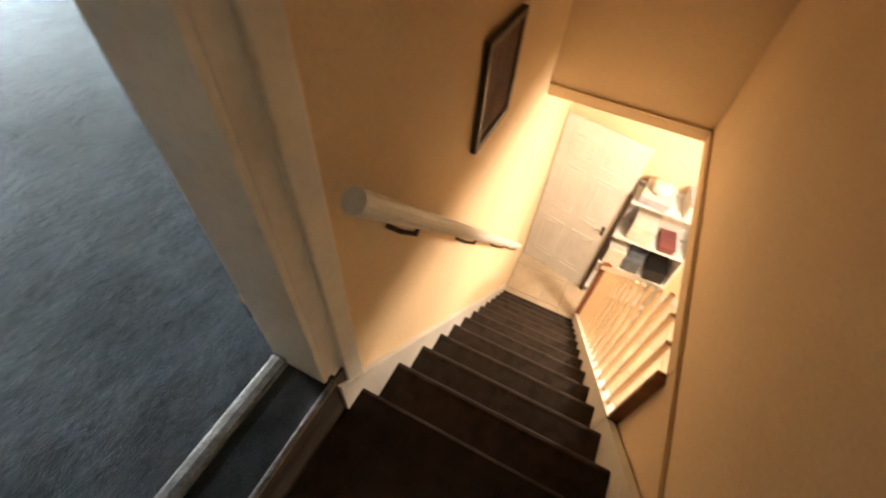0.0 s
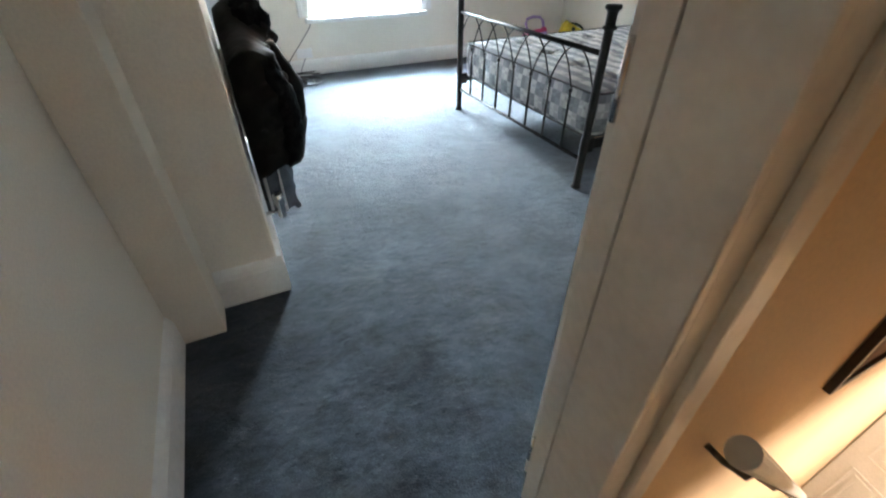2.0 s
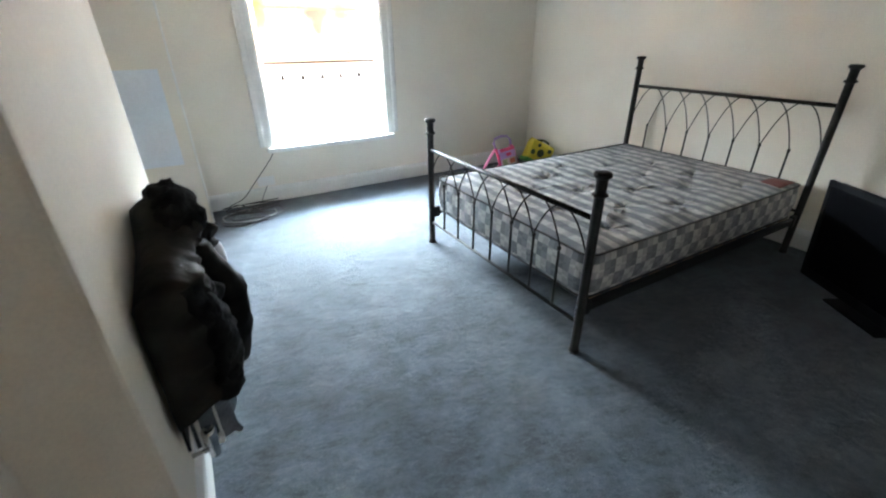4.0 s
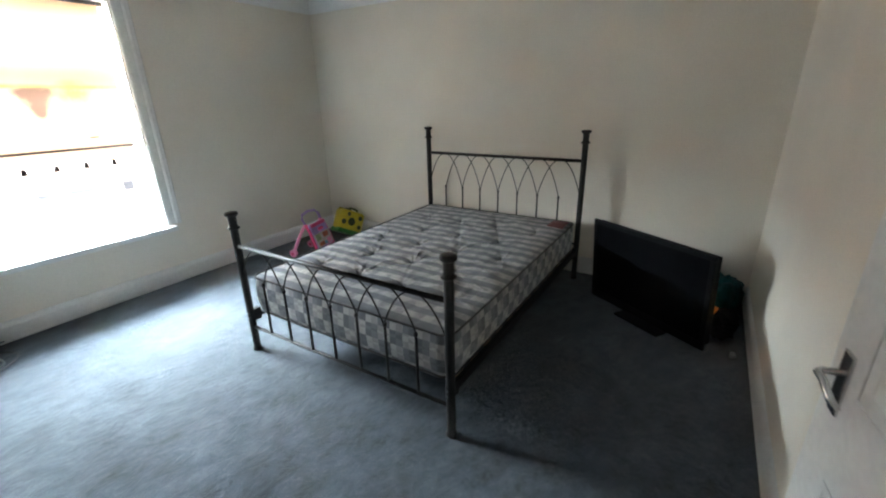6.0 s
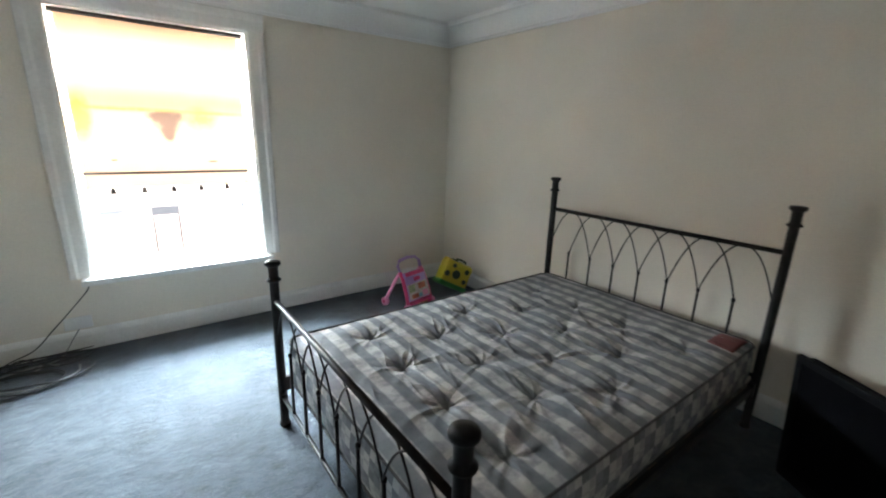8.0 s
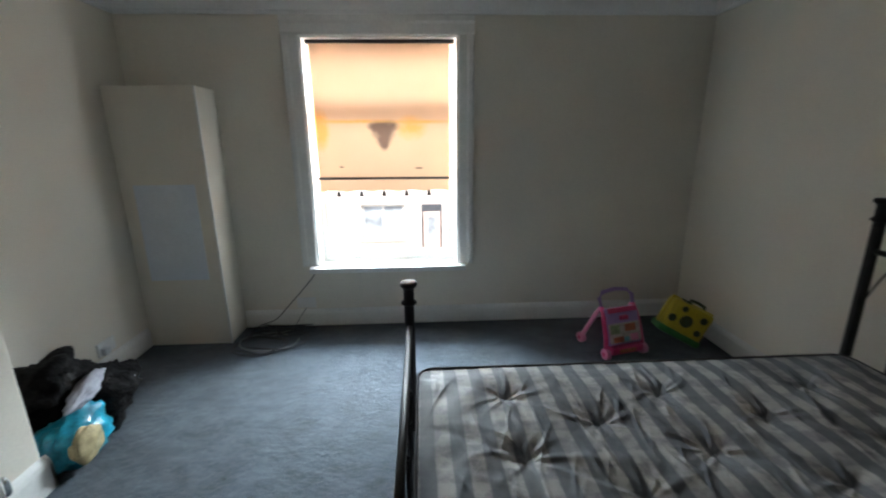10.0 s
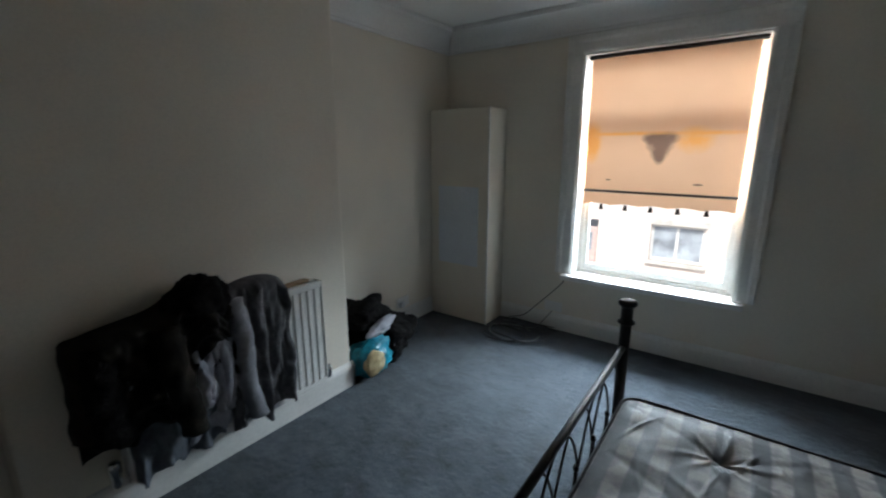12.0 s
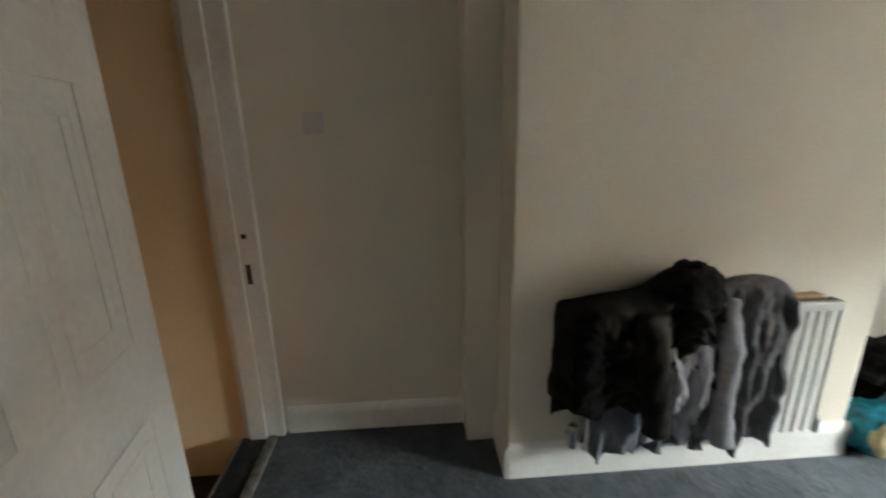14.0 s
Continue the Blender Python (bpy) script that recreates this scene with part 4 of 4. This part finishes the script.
part("bottom_edge", box((0.448, RY0, RZ0, 0.472, RY1, RZ0 + 0.031)), WHITE, radiator, bevel=0.006)
part("back_panel", box((0.405, RY0, RZ0, 0.417, RY1, RZ1)), WHITE, radiator, bevel=0.003)
part("side_cover", box((0.405, RY1, RZ0 + 0.01, 0.472, RY1 + 0.003, RZ1)), WHITE, radiator, bevel=0.001)
part("bracket", box((0.376, RY1 - 0.16, RZ0 + 0.05, 0.405, RY1 - 0.12, RZ1 - 0.1)), WHITE, radiator)
valve = part("valve", lathe([(0.016, 0), (0.018, 0.01), (0.018, 0.05), (0.014, 0.06), (0.010, 0.075)], 14, at=(0.44, RY1 + 0.035, RZ0 + 0.005)), CHROME, radiator, "chrome lockshield valve", smooth=True)
part("pipe", rod((0.38, RY1 + 0.035, RZ0 + 0.03), (0.44, RY1 + 0.035, RZ0 + 0.03), 0.0075), CHROME, radiator, smooth=True)
part("union", rod((0.44, RY1 + 0.003, RZ0 + 0.03), (0.44, RY1 + 0.03, RZ0 + 0.03), 0.011), CHROME, radiator, smooth=True)
valve2 = part("valve", lathe([(0.016, 0), (0.018, 0.01), (0.018, 0.05), (0.022, 0.055), (0.022, 0.10), (0.016, 0.108)], 14, at=(0.44, RY0 - 0.035, RZ0 + 0.005)), CHROME, radiator, "chrome control valve", smooth=True)
part("pipe", rod((0.38, RY0 - 0.035, RZ0 + 0.03), (0.44, RY0 - 0.035, RZ0 + 0.03), 0.0075), CHROME, radiator, smooth=True)
wood = thing("wooden_batten", "short pale wooden batten lying on the radiator", "batten", (0.425, 2.12, RZ1 + 0.001), 4)
part("board", box((-0.022, -0.13, 0, 0.02, 0.13, 0.014)), PALE_WOOD, wood, bevel=0.002)


def drape(name, label, category, y0, y1, top, hem, mat, out, seed, folds, depth, back=0.25, spread=0.0, lump=0.05, wrap=False):
    """Cloth hung over the radiator: from behind, over the top edge and down the front, with vertical folds."""
    nu, nv = 72, 64
    bm = bmesh.new()
    g = []
    for i in range(nu + 1):
        u = i / nu
        row = []
        h = hem(u)
        e = max(0.0, math.sin(math.pi * u)) ** 0.3
        tz = 0.775 + (top(u) - 0.775) * e
        for j in range(nv + 1):
            v = j / nv
            y = y0 + (y1 - y0) * u
            if v < 0.12:
                f = v / 0.12
                x, z = (0.39 if wrap else 0.432), tz - back * (1 - f)
            elif v < 0.24:
                f = (v - 0.12) / 0.12
                x, z = (0.39 + (0.115 + out * 0.4 * e) * f if wrap else 0.435 + (0.07 + out * 0.4 * e) * f), tz + (0.012 + 0.03 * e) * math.sin(math.pi * f)
            else:
                f = (v - 0.24) / 0.76
                x = 0.505 + out * 0.4 * e + out * 0.9 * e * math.sin(math.pi * min(1, f * 0.9 + 0.1)) * (0.6 + 0.4 * noise.noise(Vector((u * 3, f * 2, seed))))
                z = tz + (h - tz) * f
                k = 0.25 + 0.75 * f
                x += depth * k * math.sin(u * folds * 2 * math.pi + 2.2 * noise.noise(Vector((u * 4, f * 1.5, seed + 5))))
                x += lump * noise.noise(Vector((u * 6, f * 5, seed + 9))) + 0.4 * lump * noise.noise(Vector((u * 17, f * 12, seed + 2)))
                y += spread * f * (u - 0.5) + 0.02 * noise.noise(Vector((u * 5, f * 4, seed + 20)))
                x = max(x, 0.486)
            if wrap and u < 0.09:
                x = 0.392 + (x - 0.392) * math.sqrt(u / 0.09)
            row.append(bm.verts.new((x, y, max(z, 0.02))))
        g.append(row)
    for i in range(nu):
        for j in range(nv):
            bm.faces.new((g[i][j], g[i + 1][j], g[i + 1][j + 1], g[i][j + 1]))
    o = part(name, bm, mat, None, smooth=True)
    o.modifiers.new("thick", "SOLIDIFY").thickness = 0.009
    return tagged(o, label, category)


def ragged(base, amp, seed):
    return lambda u: base + amp * noise.noise(Vector((u * 5.5, seed, 0.5))) + 0.4 * amp * noise.noise(Vector((u * 15, seed, 2.5)))


drape("pale_shirt", "pale grey shirt hung over the radiator", "shirt", 1.55, 1.90, lambda u: 0.79, ragged(0.26, 0.06, 4), PALE_CLOTH, 0.005, 3, 3, 0.010, lump=0.012)
drape("blue_grey_trousers", "crumpled blue-grey trousers hung on the radiator", "trousers", 1.345, 1.70, lambda u: 0.785, ragged(0.20, 0.05, 9), BLUE_CLOTH, 0.015, 8, 3, 0.014, lump=0.025, wrap=True)
drape("grey_coat", "grey wool coat draped over the radiator", "coat", 1.73, 2.07, lambda u: 0.86, ragged(0.21, 0.05, 2), GREY_CLOTH, 0.045, 1, 2.4, 0.03, lump=0.025)
coat = drape("black_coat", "bulky black coat draped over the radiator", "coat", 1.225, 1.80, lambda u: 0.80 + 0.03 * u + 0.085 * math.exp(-((u - 0.74) / 0.17) ** 2),
             lambda u: 0.41 - 0.02 * math.exp(-((u - 0.12) / 0.14) ** 2) + 0.17 * max(0, math.sin(math.pi * min(1.0, max(0.0, (u - 0.62) / 0.3)))) + 0.07 * noise.noise(Vector((u * 6, 0, 0))), BROWN_CLOTH, 0.065, 6, 2.6, 0.022, back=0.47, spread=0.03, lump=0.055, wrap=True)


def sleeve(parent, pts, r0, r1, mat, seed, label):
    """A hanging, creased sleeve along points, wider at the cuff or the shoulder."""
    bm = bmesh.new()
    path = [Vector(p) for p in pts]
    rings = []
    nseg, nring = 18, 34
    for i in range(nring + 1):
        f = i / nring * (len(path) - 1)
        k = min(int(f), len(path) - 2)
        c = path[k].lerp(path[k + 1], f - k)
        r = r0 + (r1 - r0) * i / nring
        ring = []
        for q in range(nseg):
            a = 2 * math.pi * q / nseg
            rr = r * (1 + 0.22 * noise.noise(Vector((math.cos(a) * 1.3, math.sin(a) * 1.3 + i * 0.18, seed))) + 0.06 * math.sin(i * 1.1 + 2 * a))
            ring.append(bm.verts.new(c + Vector((rr * 0.75 * math.cos(a), rr * math.sin(a), 0))))
        rings.append(ring)
    for a, b in zip(rings, rings[1:]):
        for q in range(nseg):
            bm.faces.new((a[q], a[(q + 1) % nseg], b[(q + 1) % nseg], b[q]))
    bm.faces.new(rings[0][::-1])
    bm.faces.new(rings[-1])
    return part("sleeve", bm, mat, parent, label, smooth=True)


sleeve(coat, [(0.49, 1.315, 0.79), (0.54, 1.295, 0.69), (0.552, 1.295, 0.56), (0.53, 1.305, 0.42)], 0.055, 0.06, BLACK_CLOTH, 3.0, "limp black sleeve")
sleeve(coat, [(0.53, 1.52, 0.80), (0.60, 1.50, 0.66), (0.605, 1.53, 0.50), (0.57, 1.56, 0.33)], 0.06, 0.05, BROWN_CLOTH, 7.0, "limp black sleeve")
hood = blob((0.17, 0.26, 0.20), 0.25, 1.7, 5, 4)
for v in hood.verts:
    v.co += Vector((0.50, 1.66, 0.768))
part("hood", hood, BLACK_CLOTH, coat, "slumped black hood", smooth=True)
grey = bpy.data.objects["grey_coat"]
sleeve(grey, [(0.51, 1.80, 0.83), (0.575, 1.80, 0.66), (0.58, 1.79, 0.45), (0.56, 1.84, 0.25)], 0.045, 0.04, SILVER_CLOTH, 11.0, "limp pale grey sleeve")
flap = drape("lining", "", "", 1.68, 1.755, lambda u: 0.70, lambda u: 0.34, PALE_CLOTH, 0.075, 15, 1, 0.008, back=0.1, lump=0.012)
tag = drape("turned_pocket", "", "", 1.60, 1.67, lambda u: 0.60, lambda u: 0.395, PALE_CLOTH, 0.085, 17, 1, 0.004, back=0.05, lump=0.006)
tag.parent = coat
tag["label"] = "white pocket lining turned out"
flap.parent = grey
flap["label"] = "pale satin coat lining"

# ---- alcove: bags ----
bag("black_holdall", "slumped black fabric bag on the carpet", "bag", (0.42, 0.48, 0.34), (0.25, 2.98, 0.0), BLACK_CLOTH, 21, 0.35)
bag("black_jumper", "black jumper heaped on top of the bag", "jumper", (0.30, 0.40, 0.19), (0.19, 2.84, 0.27), BLACK_CLOTH, 22, 0.35)
bag("white_cloth", "folded white cloth tucked between the bags", "cloth", (0.11, 0.38, 0.07), (0.36, 2.87, 0.262), PALE_CLOTH, 23, 0.25, 18)
carrier = bag("carrier_bag", "turquoise carrier bag with a beige print", "bag", (0.22, 0.33, 0.24), (0.36, 2.75, 0.0), TURQUOISE, 24, 0.3)
bm = bmesh.new()
bmesh.ops.create_icosphere(bm, subdivisions=4, radius=1)
for v in bm.verts:
    nrm = v.co.normalized()
    v.co = Vector((nrm.x * 0.035, nrm.y * 0.085, nrm.z * 0.085)) * (1 + 0.25 * noise.noise(nrm * 1.8))
pr = part("printed_patch", bm, BEIGE_PRINT, carrier, "beige printed picture", smooth=True)
pr.location = (0.093, -0.055, 0.115)

# ---- boxed-in cupboard in the corner ----
cup = thing("boxed_cupboard", "cream painted tall boxing in the room corner", "cupboard")
part("carcass", box((0.014, 3.88, 0.0, 0.592, WY - 0.002, 1.793)), WALL, cup, bevel=0.005)
part("patch", box((0.10, 3.877, 0.50, 0.50, 3.8802, 1.17)), PATCH, cup, "grey-white filler patch")
part("corner_bead", box((0.583, 3.874, 0.0, 0.596, 3.887, 1.793)), WHITE, cup, bevel=0.003)

# ---- blind ----
blind = thing("roller_blind", "stained peach roller blind pulled half down", "blind")
part("roller", rod((1.222, 4.232, 2.115), (2.268, 4.232, 2.115), 0.016), DARK_WOOD, blind, "dark roller tube", smooth=True)
bm = bmesh.new()
cols = []
for i in range(61):
    x = 1.245 + 0.99 * i / 60
    col = []
    for j in range(31):
        f = j / 30
        z = 2.115 - (2.115 - 1.06) * f
        if j == 30:
            z += 0.012 * abs(math.sin(5 * math.pi * i / 60))
        col.append(bm.verts.new((x + 0.006 * f * (0.5 - i / 60), 4.222 + 0.004 * math.sin(i * 0.35) * f + 0.003 * noise.noise(Vector((x * 3, z * 3, 0))), z)))
    cols.append(col)
for a, b in zip(cols, cols[1:]):
    for j in range(30):
        bm.faces.new((a[j], b[j], b[j + 1], a[j + 1]))
part("fabric", bm, BLIND, blind, smooth=True)
part("bottom_bar", rod((1.245, 4.216, 1.166), (2.235, 4.216, 1.160), 0.009), DARK_WOOD, blind, "dark lath in its sleeve", smooth=True)
for k in range(5):
    x = 1.385 + 0.172 * k
    bm = box((x - 0.018, 4.213, 1.026, x + 0.018, 4.2195, 1.068))
    for v in bm.verts:
        if v.co.z > 1.05:
            v.co.x = x + (v.co.x - x) * 0.55
    part("tab", bm, DARK_WOOD, blind, "small dark hanging tab", bevel=0.002)

# ---- sockets, switch, cables ----
def wall_plate(name, label, category, at, rz, w, rocker, mat=PLASTIC):
    t = thing(name, label, category, at, rz)
    part("plate", box((-w / 2, -0.012, -0.043, w / 2, 0, 0.043)), mat, t, bevel=0.004)
    for x in rocker:
        part("rocker", box((x - 0.008, -0.016, 0.008, x + 0.008, -0.011, 0.030)), mat, t, bevel=0.002)
    return t


wall_plate("double_socket", "white double wall socket above the skirting", "socket", (1.08, WY, 0.195), 0, 0.146, (-0.02, 0.02))
s = wall_plate("double_socket", "white double wall socket with a plug", "socket", (0.0, 3.48, 0.205), 90, 0.146, (-0.02, 0.02))
part("plug", box((-0.06, -0.045, -0.035, -0.015, -0.012, 0.012)), GREY_PLASTIC, s, "grey-white plug", bevel=0.006)
wall_plate("light_switch", "grey-white single light switch in the alcove", "switch", (0.0, 0.31, 1.46), 90, 0.086, (0,), GREY_PLASTIC)


def cable(name, label, pts, r, mat):
    smooth_pts = []
    for i in range(len(pts) - 1):
        p0, p1, p2, p3 = [Vector(pts[min(max(i + d, 0), len(pts) - 1)]) for d in (-1, 0, 1, 2)]
        for k in range(8):
            t = k / 8
            smooth_pts.append(0.5 * ((2 * p1) + (p2 - p0) * t + (2 * p0 - 5 * p1 + 4 * p2 - p3) * t * t + (3 * p1 - p0 - 3 * p2 + p3) * t ** 3))
    smooth_pts.append(Vector(pts[-1]))
    return tagged(part(name, tube(smooth_pts, r, 7), mat, None, smooth=True), label, "cable")


rng = random.Random(9)
for k, (mat, lbl) in enumerate(((CABLE, "dark coiled cable lying on the carpet"), (PALE_CABLE, "pale coiled cable lying on the carpet"), (CABLE, "dark coiled cable lying on the carpet"))):
    pts = []
    turns = 2 if k == 0 else 1
    for i in range(turns * 10):
        q = 2 * math.pi * i / 10 + k
        rad = 0.165 + 0.02 * rng.uniform(-1, 1) + 0.02 * k
        pts.append((0.82 + 0.05 * k + rad * 1.15 * math.cos(q), 3.80 + 0.04 * k + rad * 0.8 * math.sin(q), 0.008 + 0.009 * (i // 10) + 0.006 * k + 0.008 * rng.random()))
    cable("coiled_cable", lbl, pts, 0.0058, mat)
cable("aerial_cable", "dark cable running from the sill to the coil", [(1.17, 4.12, 0.47), (1.165, 4.10, 0.43), (1.08, 4.09, 0.33), (0.96, 4.08, 0.20), (0.86, 4.06, 0.10), (0.74, 4.03, 0.06), (0.70, 3.96, 0.03), (0.75, 3.88, 0.012)], 0.004, CABLE)
rng = random.Random(5)
pts = [(0.66 + 0.5 * rng.random(), 3.94 + 0.14 * rng.random(), 0.01 + 0.05 * rng.random()) for _ in range(16)]
cable("tangled_cable", "tangle of dark cable by the skirting", pts, 0.004, CABLE)
cable("white_lead", "white lead trailing along the skirting", [(1.08, 4.13, 0.16), (1.04, 4.11, 0.10), (0.98, 4.06, 0.02), (0.90, 4.0, 0.01), (0.84, 3.92, 0.012)], 0.004, PALE_CABLE)


# ---- toys by the far corner ----
walker = thing("baby_walker", "pink and lilac toy push walker on the carpet", "toy", (3.345, 3.625, 0.0), 15)
for x in (-0.15, 0.15):
    for y in (-0.125, 0.15):
        wheel = part("wheel", rod((x - 0.018, y, 0.038), (x + 0.018, y, 0.038), 0.038, seg=20), PALE_PINK, walker, "pale pink wheel", bevel=0.006)
        part("hub", rod((x - 0.021, y, 0.038), (x + 0.021, y, 0.038), 0.014, seg=12), PINK, wheel)
    part("rear_leg", tube([(x, 0.15, 0.04), (x * 0.95, 0.10, 0.14), (x * 0.9, 0.03, 0.27), (x * 0.85, -0.01, 0.33)], 0.017), PALE_PINK, walker, smooth=True)
    part("front_leg", tube([(x, -0.125, 0.04), (x * 0.95, -0.10, 0.14), (x * 0.9, -0.05, 0.27), (x * 0.85, -0.01, 0.33)], 0.016), PINK, walker, smooth=True)
part("handle", tube([(-0.128, -0.01, 0.33), (-0.135, 0.015, 0.385), (-0.10, 0.03, 0.42), (0.0, 0.035, 0.432), (0.10, 0.03, 0.42), (0.135, 0.015, 0.385), (0.128, -0.01, 0.33)], 0.014), LILAC, walker, "lilac push handle", smooth=True)
board = part("activity_board", box((-0.13, -0.03, 0.0, 0.13, 0.02, 0.25)), LILAC, walker, "lilac activity board", bevel=0.012)
board.matrix_local = pose(0, -0.105, 0.085, -19, 0, 0)
for b, m, lb in (((-0.115, -0.040, 0.215, 0.115, -0.018, 0.250), PINK, "deep pink top bar"), ((-0.125, -0.037, 0.012, 0.125, -0.028, 0.145), CREAM_PRINT, "cream picture panel"), ((0.0, -0.041, 0.085, 0.085, -0.036, 0.135), PRINT_ORANGE, "printed orange picture"),
                 ((-0.10, -0.041, 0.018, -0.02, -0.036, 0.055), PRINT_ORANGE, "orange key"), ((-0.015, -0.043, 0.018, 0.025, -0.036, 0.05), PRINT_BLUE, "pale blue key"), ((-0.115, -0.041, 0.075, -0.045, -0.036, 0.135), PRINT_GREEN, "pale green picture"),
                 ((0.035, -0.041, 0.018, 0.10, -0.036, 0.065), PALE_PINK, "pink picture")):
    part("panel", box(b), m, board, lb, bevel=0.004)
part("roller", rod((-0.03, -0.036, 0.18), (0.03, -0.036, 0.18), 0.017, seg=16), PINK, board, "pink spinning roller", bevel=0.004)
base_board = part("base_board", box((-0.13, -0.16, 0.035, 0.13, -0.08, 0.085)), PINK, walker, bevel=0.015)
part("trim_strip", box((-0.07, -0.164, 0.05, 0.06, -0.158, 0.075)), PRINT_ORANGE, base_board, "orange strip", bevel=0.002)

ride = thing("yellow_toy_case", "yellow plastic toy case with dark spots, tipped on one corner", "toy", (3.80, 3.70, 0.0), -15)
ride.matrix_world = pose(3.79, 3.64, 0.071, -8, 27, -15) @ Matrix.Scale(1.14, 4)
part("shell", box((-0.13, -0.065, 0.012, 0.13, 0.065, 0.225)), YELLOW, ride, bevel=0.032)
part("base", box((-0.135, -0.07, 0.0, 0.135, 0.07, 0.045)), GREEN, ride, "green base", bevel=0.016)
part("rim", box((-0.135, -0.012, 0.03, 0.135, 0.012, 0.231)), YELLOW, ride, bevel=0.009)
for x, z, rr in ((-0.012, 0.12, 0.038), (-0.095, 0.105, 0.024), (-0.055, 0.185, 0.018), (0.075, 0.17, 0.022), (0.08, 0.085, 0.02)):
    part("spot", rod((x, -0.071, z), (x, -0.062, z), rr, seg=18), SPOT, ride, "dark olive spot", bevel=0.003)
part("spot", rod((-0.05, -0.02, 0.222), (-0.05, -0.02, 0.235), 0.03, seg=18), SPOT, ride, "dark olive spot", bevel=0.003)
part("carry_handle", tube([(-0.03, 0, 0.222), (-0.025, 0, 0.245), (0.02, 0, 0.25), (0.065, 0, 0.245), (0.07, 0, 0.222)], 0.010), SPOT, ride, "dark carry handle", smooth=True)

# ---- the street outside ----
GZ = HZ - 0.15
setting("ground", box((-300, -300, GZ - 0.4, 300, 300, GZ - 0.12)), ASPHALT, "dark asphalt street")
setting("pavement", box((-60, 4.5, GZ - 0.12, 60, 6.3, GZ), (-60, 13.6, GZ - 0.12, 60, 16.0, GZ)), PAVING, "concrete paving by the kerb", bevel=0.01)


def terrace_house(x0, brick):
    h = thing("terraced_house", "two-storey brick terraced house across the street", "house", (x0, 16.0, GZ), 0, "terrace across the street")
    W, T = 4.6, 5.6
    win_x, door_x = (0.70, 2.25), (2.85, 3.60)
    up = ((0.5, 1.5), (2.3, 3.5))
    boxes = [(0, 0, 0, win_x[0], 0.3, 2.9), (win_x[1], 0, 0, door_x[0], 0.3, 2.9), (door_x[1], 0, 0, W, 0.3, 2.9), (door_x[0], 0, 2.35, door_x[1], 0.3, 2.9),
             (win_x[0], 0, 0, win_x[1], 0.3, 1.15), (win_x[0], 0, 2.35, win_x[1], 0.3, 2.9)]
    boxes += [(0, 0, 2.9, up[0][0], 0.3, T), (up[0][1], 0, 2.9, up[1][0], 0.3, T), (up[1][1], 0, 2.9, W, 0.3, T)]
    for a, b in up:
        boxes += [(a, 0, 2.9, b, 0.3, 3.5), (a, 0, 5.1, b, 0.3, T)]
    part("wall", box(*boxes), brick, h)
    bm = bmesh.new()
    ends = [[bm.verts.new((x, y, z)) for y, z in ((-0.3, T - 0.02), (4, T + 2.4), (8, T - 0.02), (4, T + 2.2))] for x in (0, W)]
    for i in range(4):
        j = (i + 1) % 4
        bm.faces.new((ends[0][i], ends[0][j], ends[1][j], ends[1][i]))
    bm.faces.new(ends[0][::-1])
    bm.faces.new(ends[1])
    part("roof", bm, SLATE, h)
    part("gutter", rod((0, -0.34, T - 0.02), (W, -0.34, T - 0.02), 0.06), BLACK_PLASTIC, h)
    d = part("door", box((door_x[0] + 0.06, 0.14, 0.1, door_x[1] - 0.06, 0.19, 2.05)), WASHED_DOOR, h, bevel=0.01)
    part("pane", box((door_x[0] + 0.22, 0.13, 1.2, door_x[1] - 0.22, 0.145, 1.85)), WASHED_GLASS, d)
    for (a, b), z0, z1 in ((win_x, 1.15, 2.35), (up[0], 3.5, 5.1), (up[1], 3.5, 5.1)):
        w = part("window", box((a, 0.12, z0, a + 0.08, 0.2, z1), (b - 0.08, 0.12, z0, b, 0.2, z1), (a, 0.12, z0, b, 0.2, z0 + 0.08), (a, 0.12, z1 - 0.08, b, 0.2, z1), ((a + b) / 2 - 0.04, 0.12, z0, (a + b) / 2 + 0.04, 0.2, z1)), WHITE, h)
        part("pane", box((a + 0.05, 0.15, z0 + 0.05, b - 0.05, 0.17, z1 - 0.05)), WASHED_GLASS, w)
        part("sill", box((a - 0.1, -0.08, z0 - 0.12, b + 0.1, 0.12, z0)), STONE, w)
        part("lintel", box((a - 0.12, -0.012, z1, b + 0.12, 0.1, z1 + 0.2)), STONE, w)
    return h


first = terrace_house(-19.3, BRICK)
for k in range(1, 9):
    copy_thing(first, pose(-19.3 + 4.6 * k, 16.0, GZ))

# ---- hall floor tiles ----
shared = box((0.004, 0.004, -0.012, 0.396, 0.396, 0.0))
tile = part("tile", shared, TILE, hall_floor, bevel=0.002)
tile.location = (1.1, -3.2, HZ)
for i in range(8):
    for j in range(8):
        if i or j:
            o = tile.copy()
            scene.collection.objects.link(o)
            o.location = (1.1 + 0.4 * i, -3.2 + 0.4 * j if j < 7 else -0.56, HZ + (0.0 if j < 7 else 0.001))
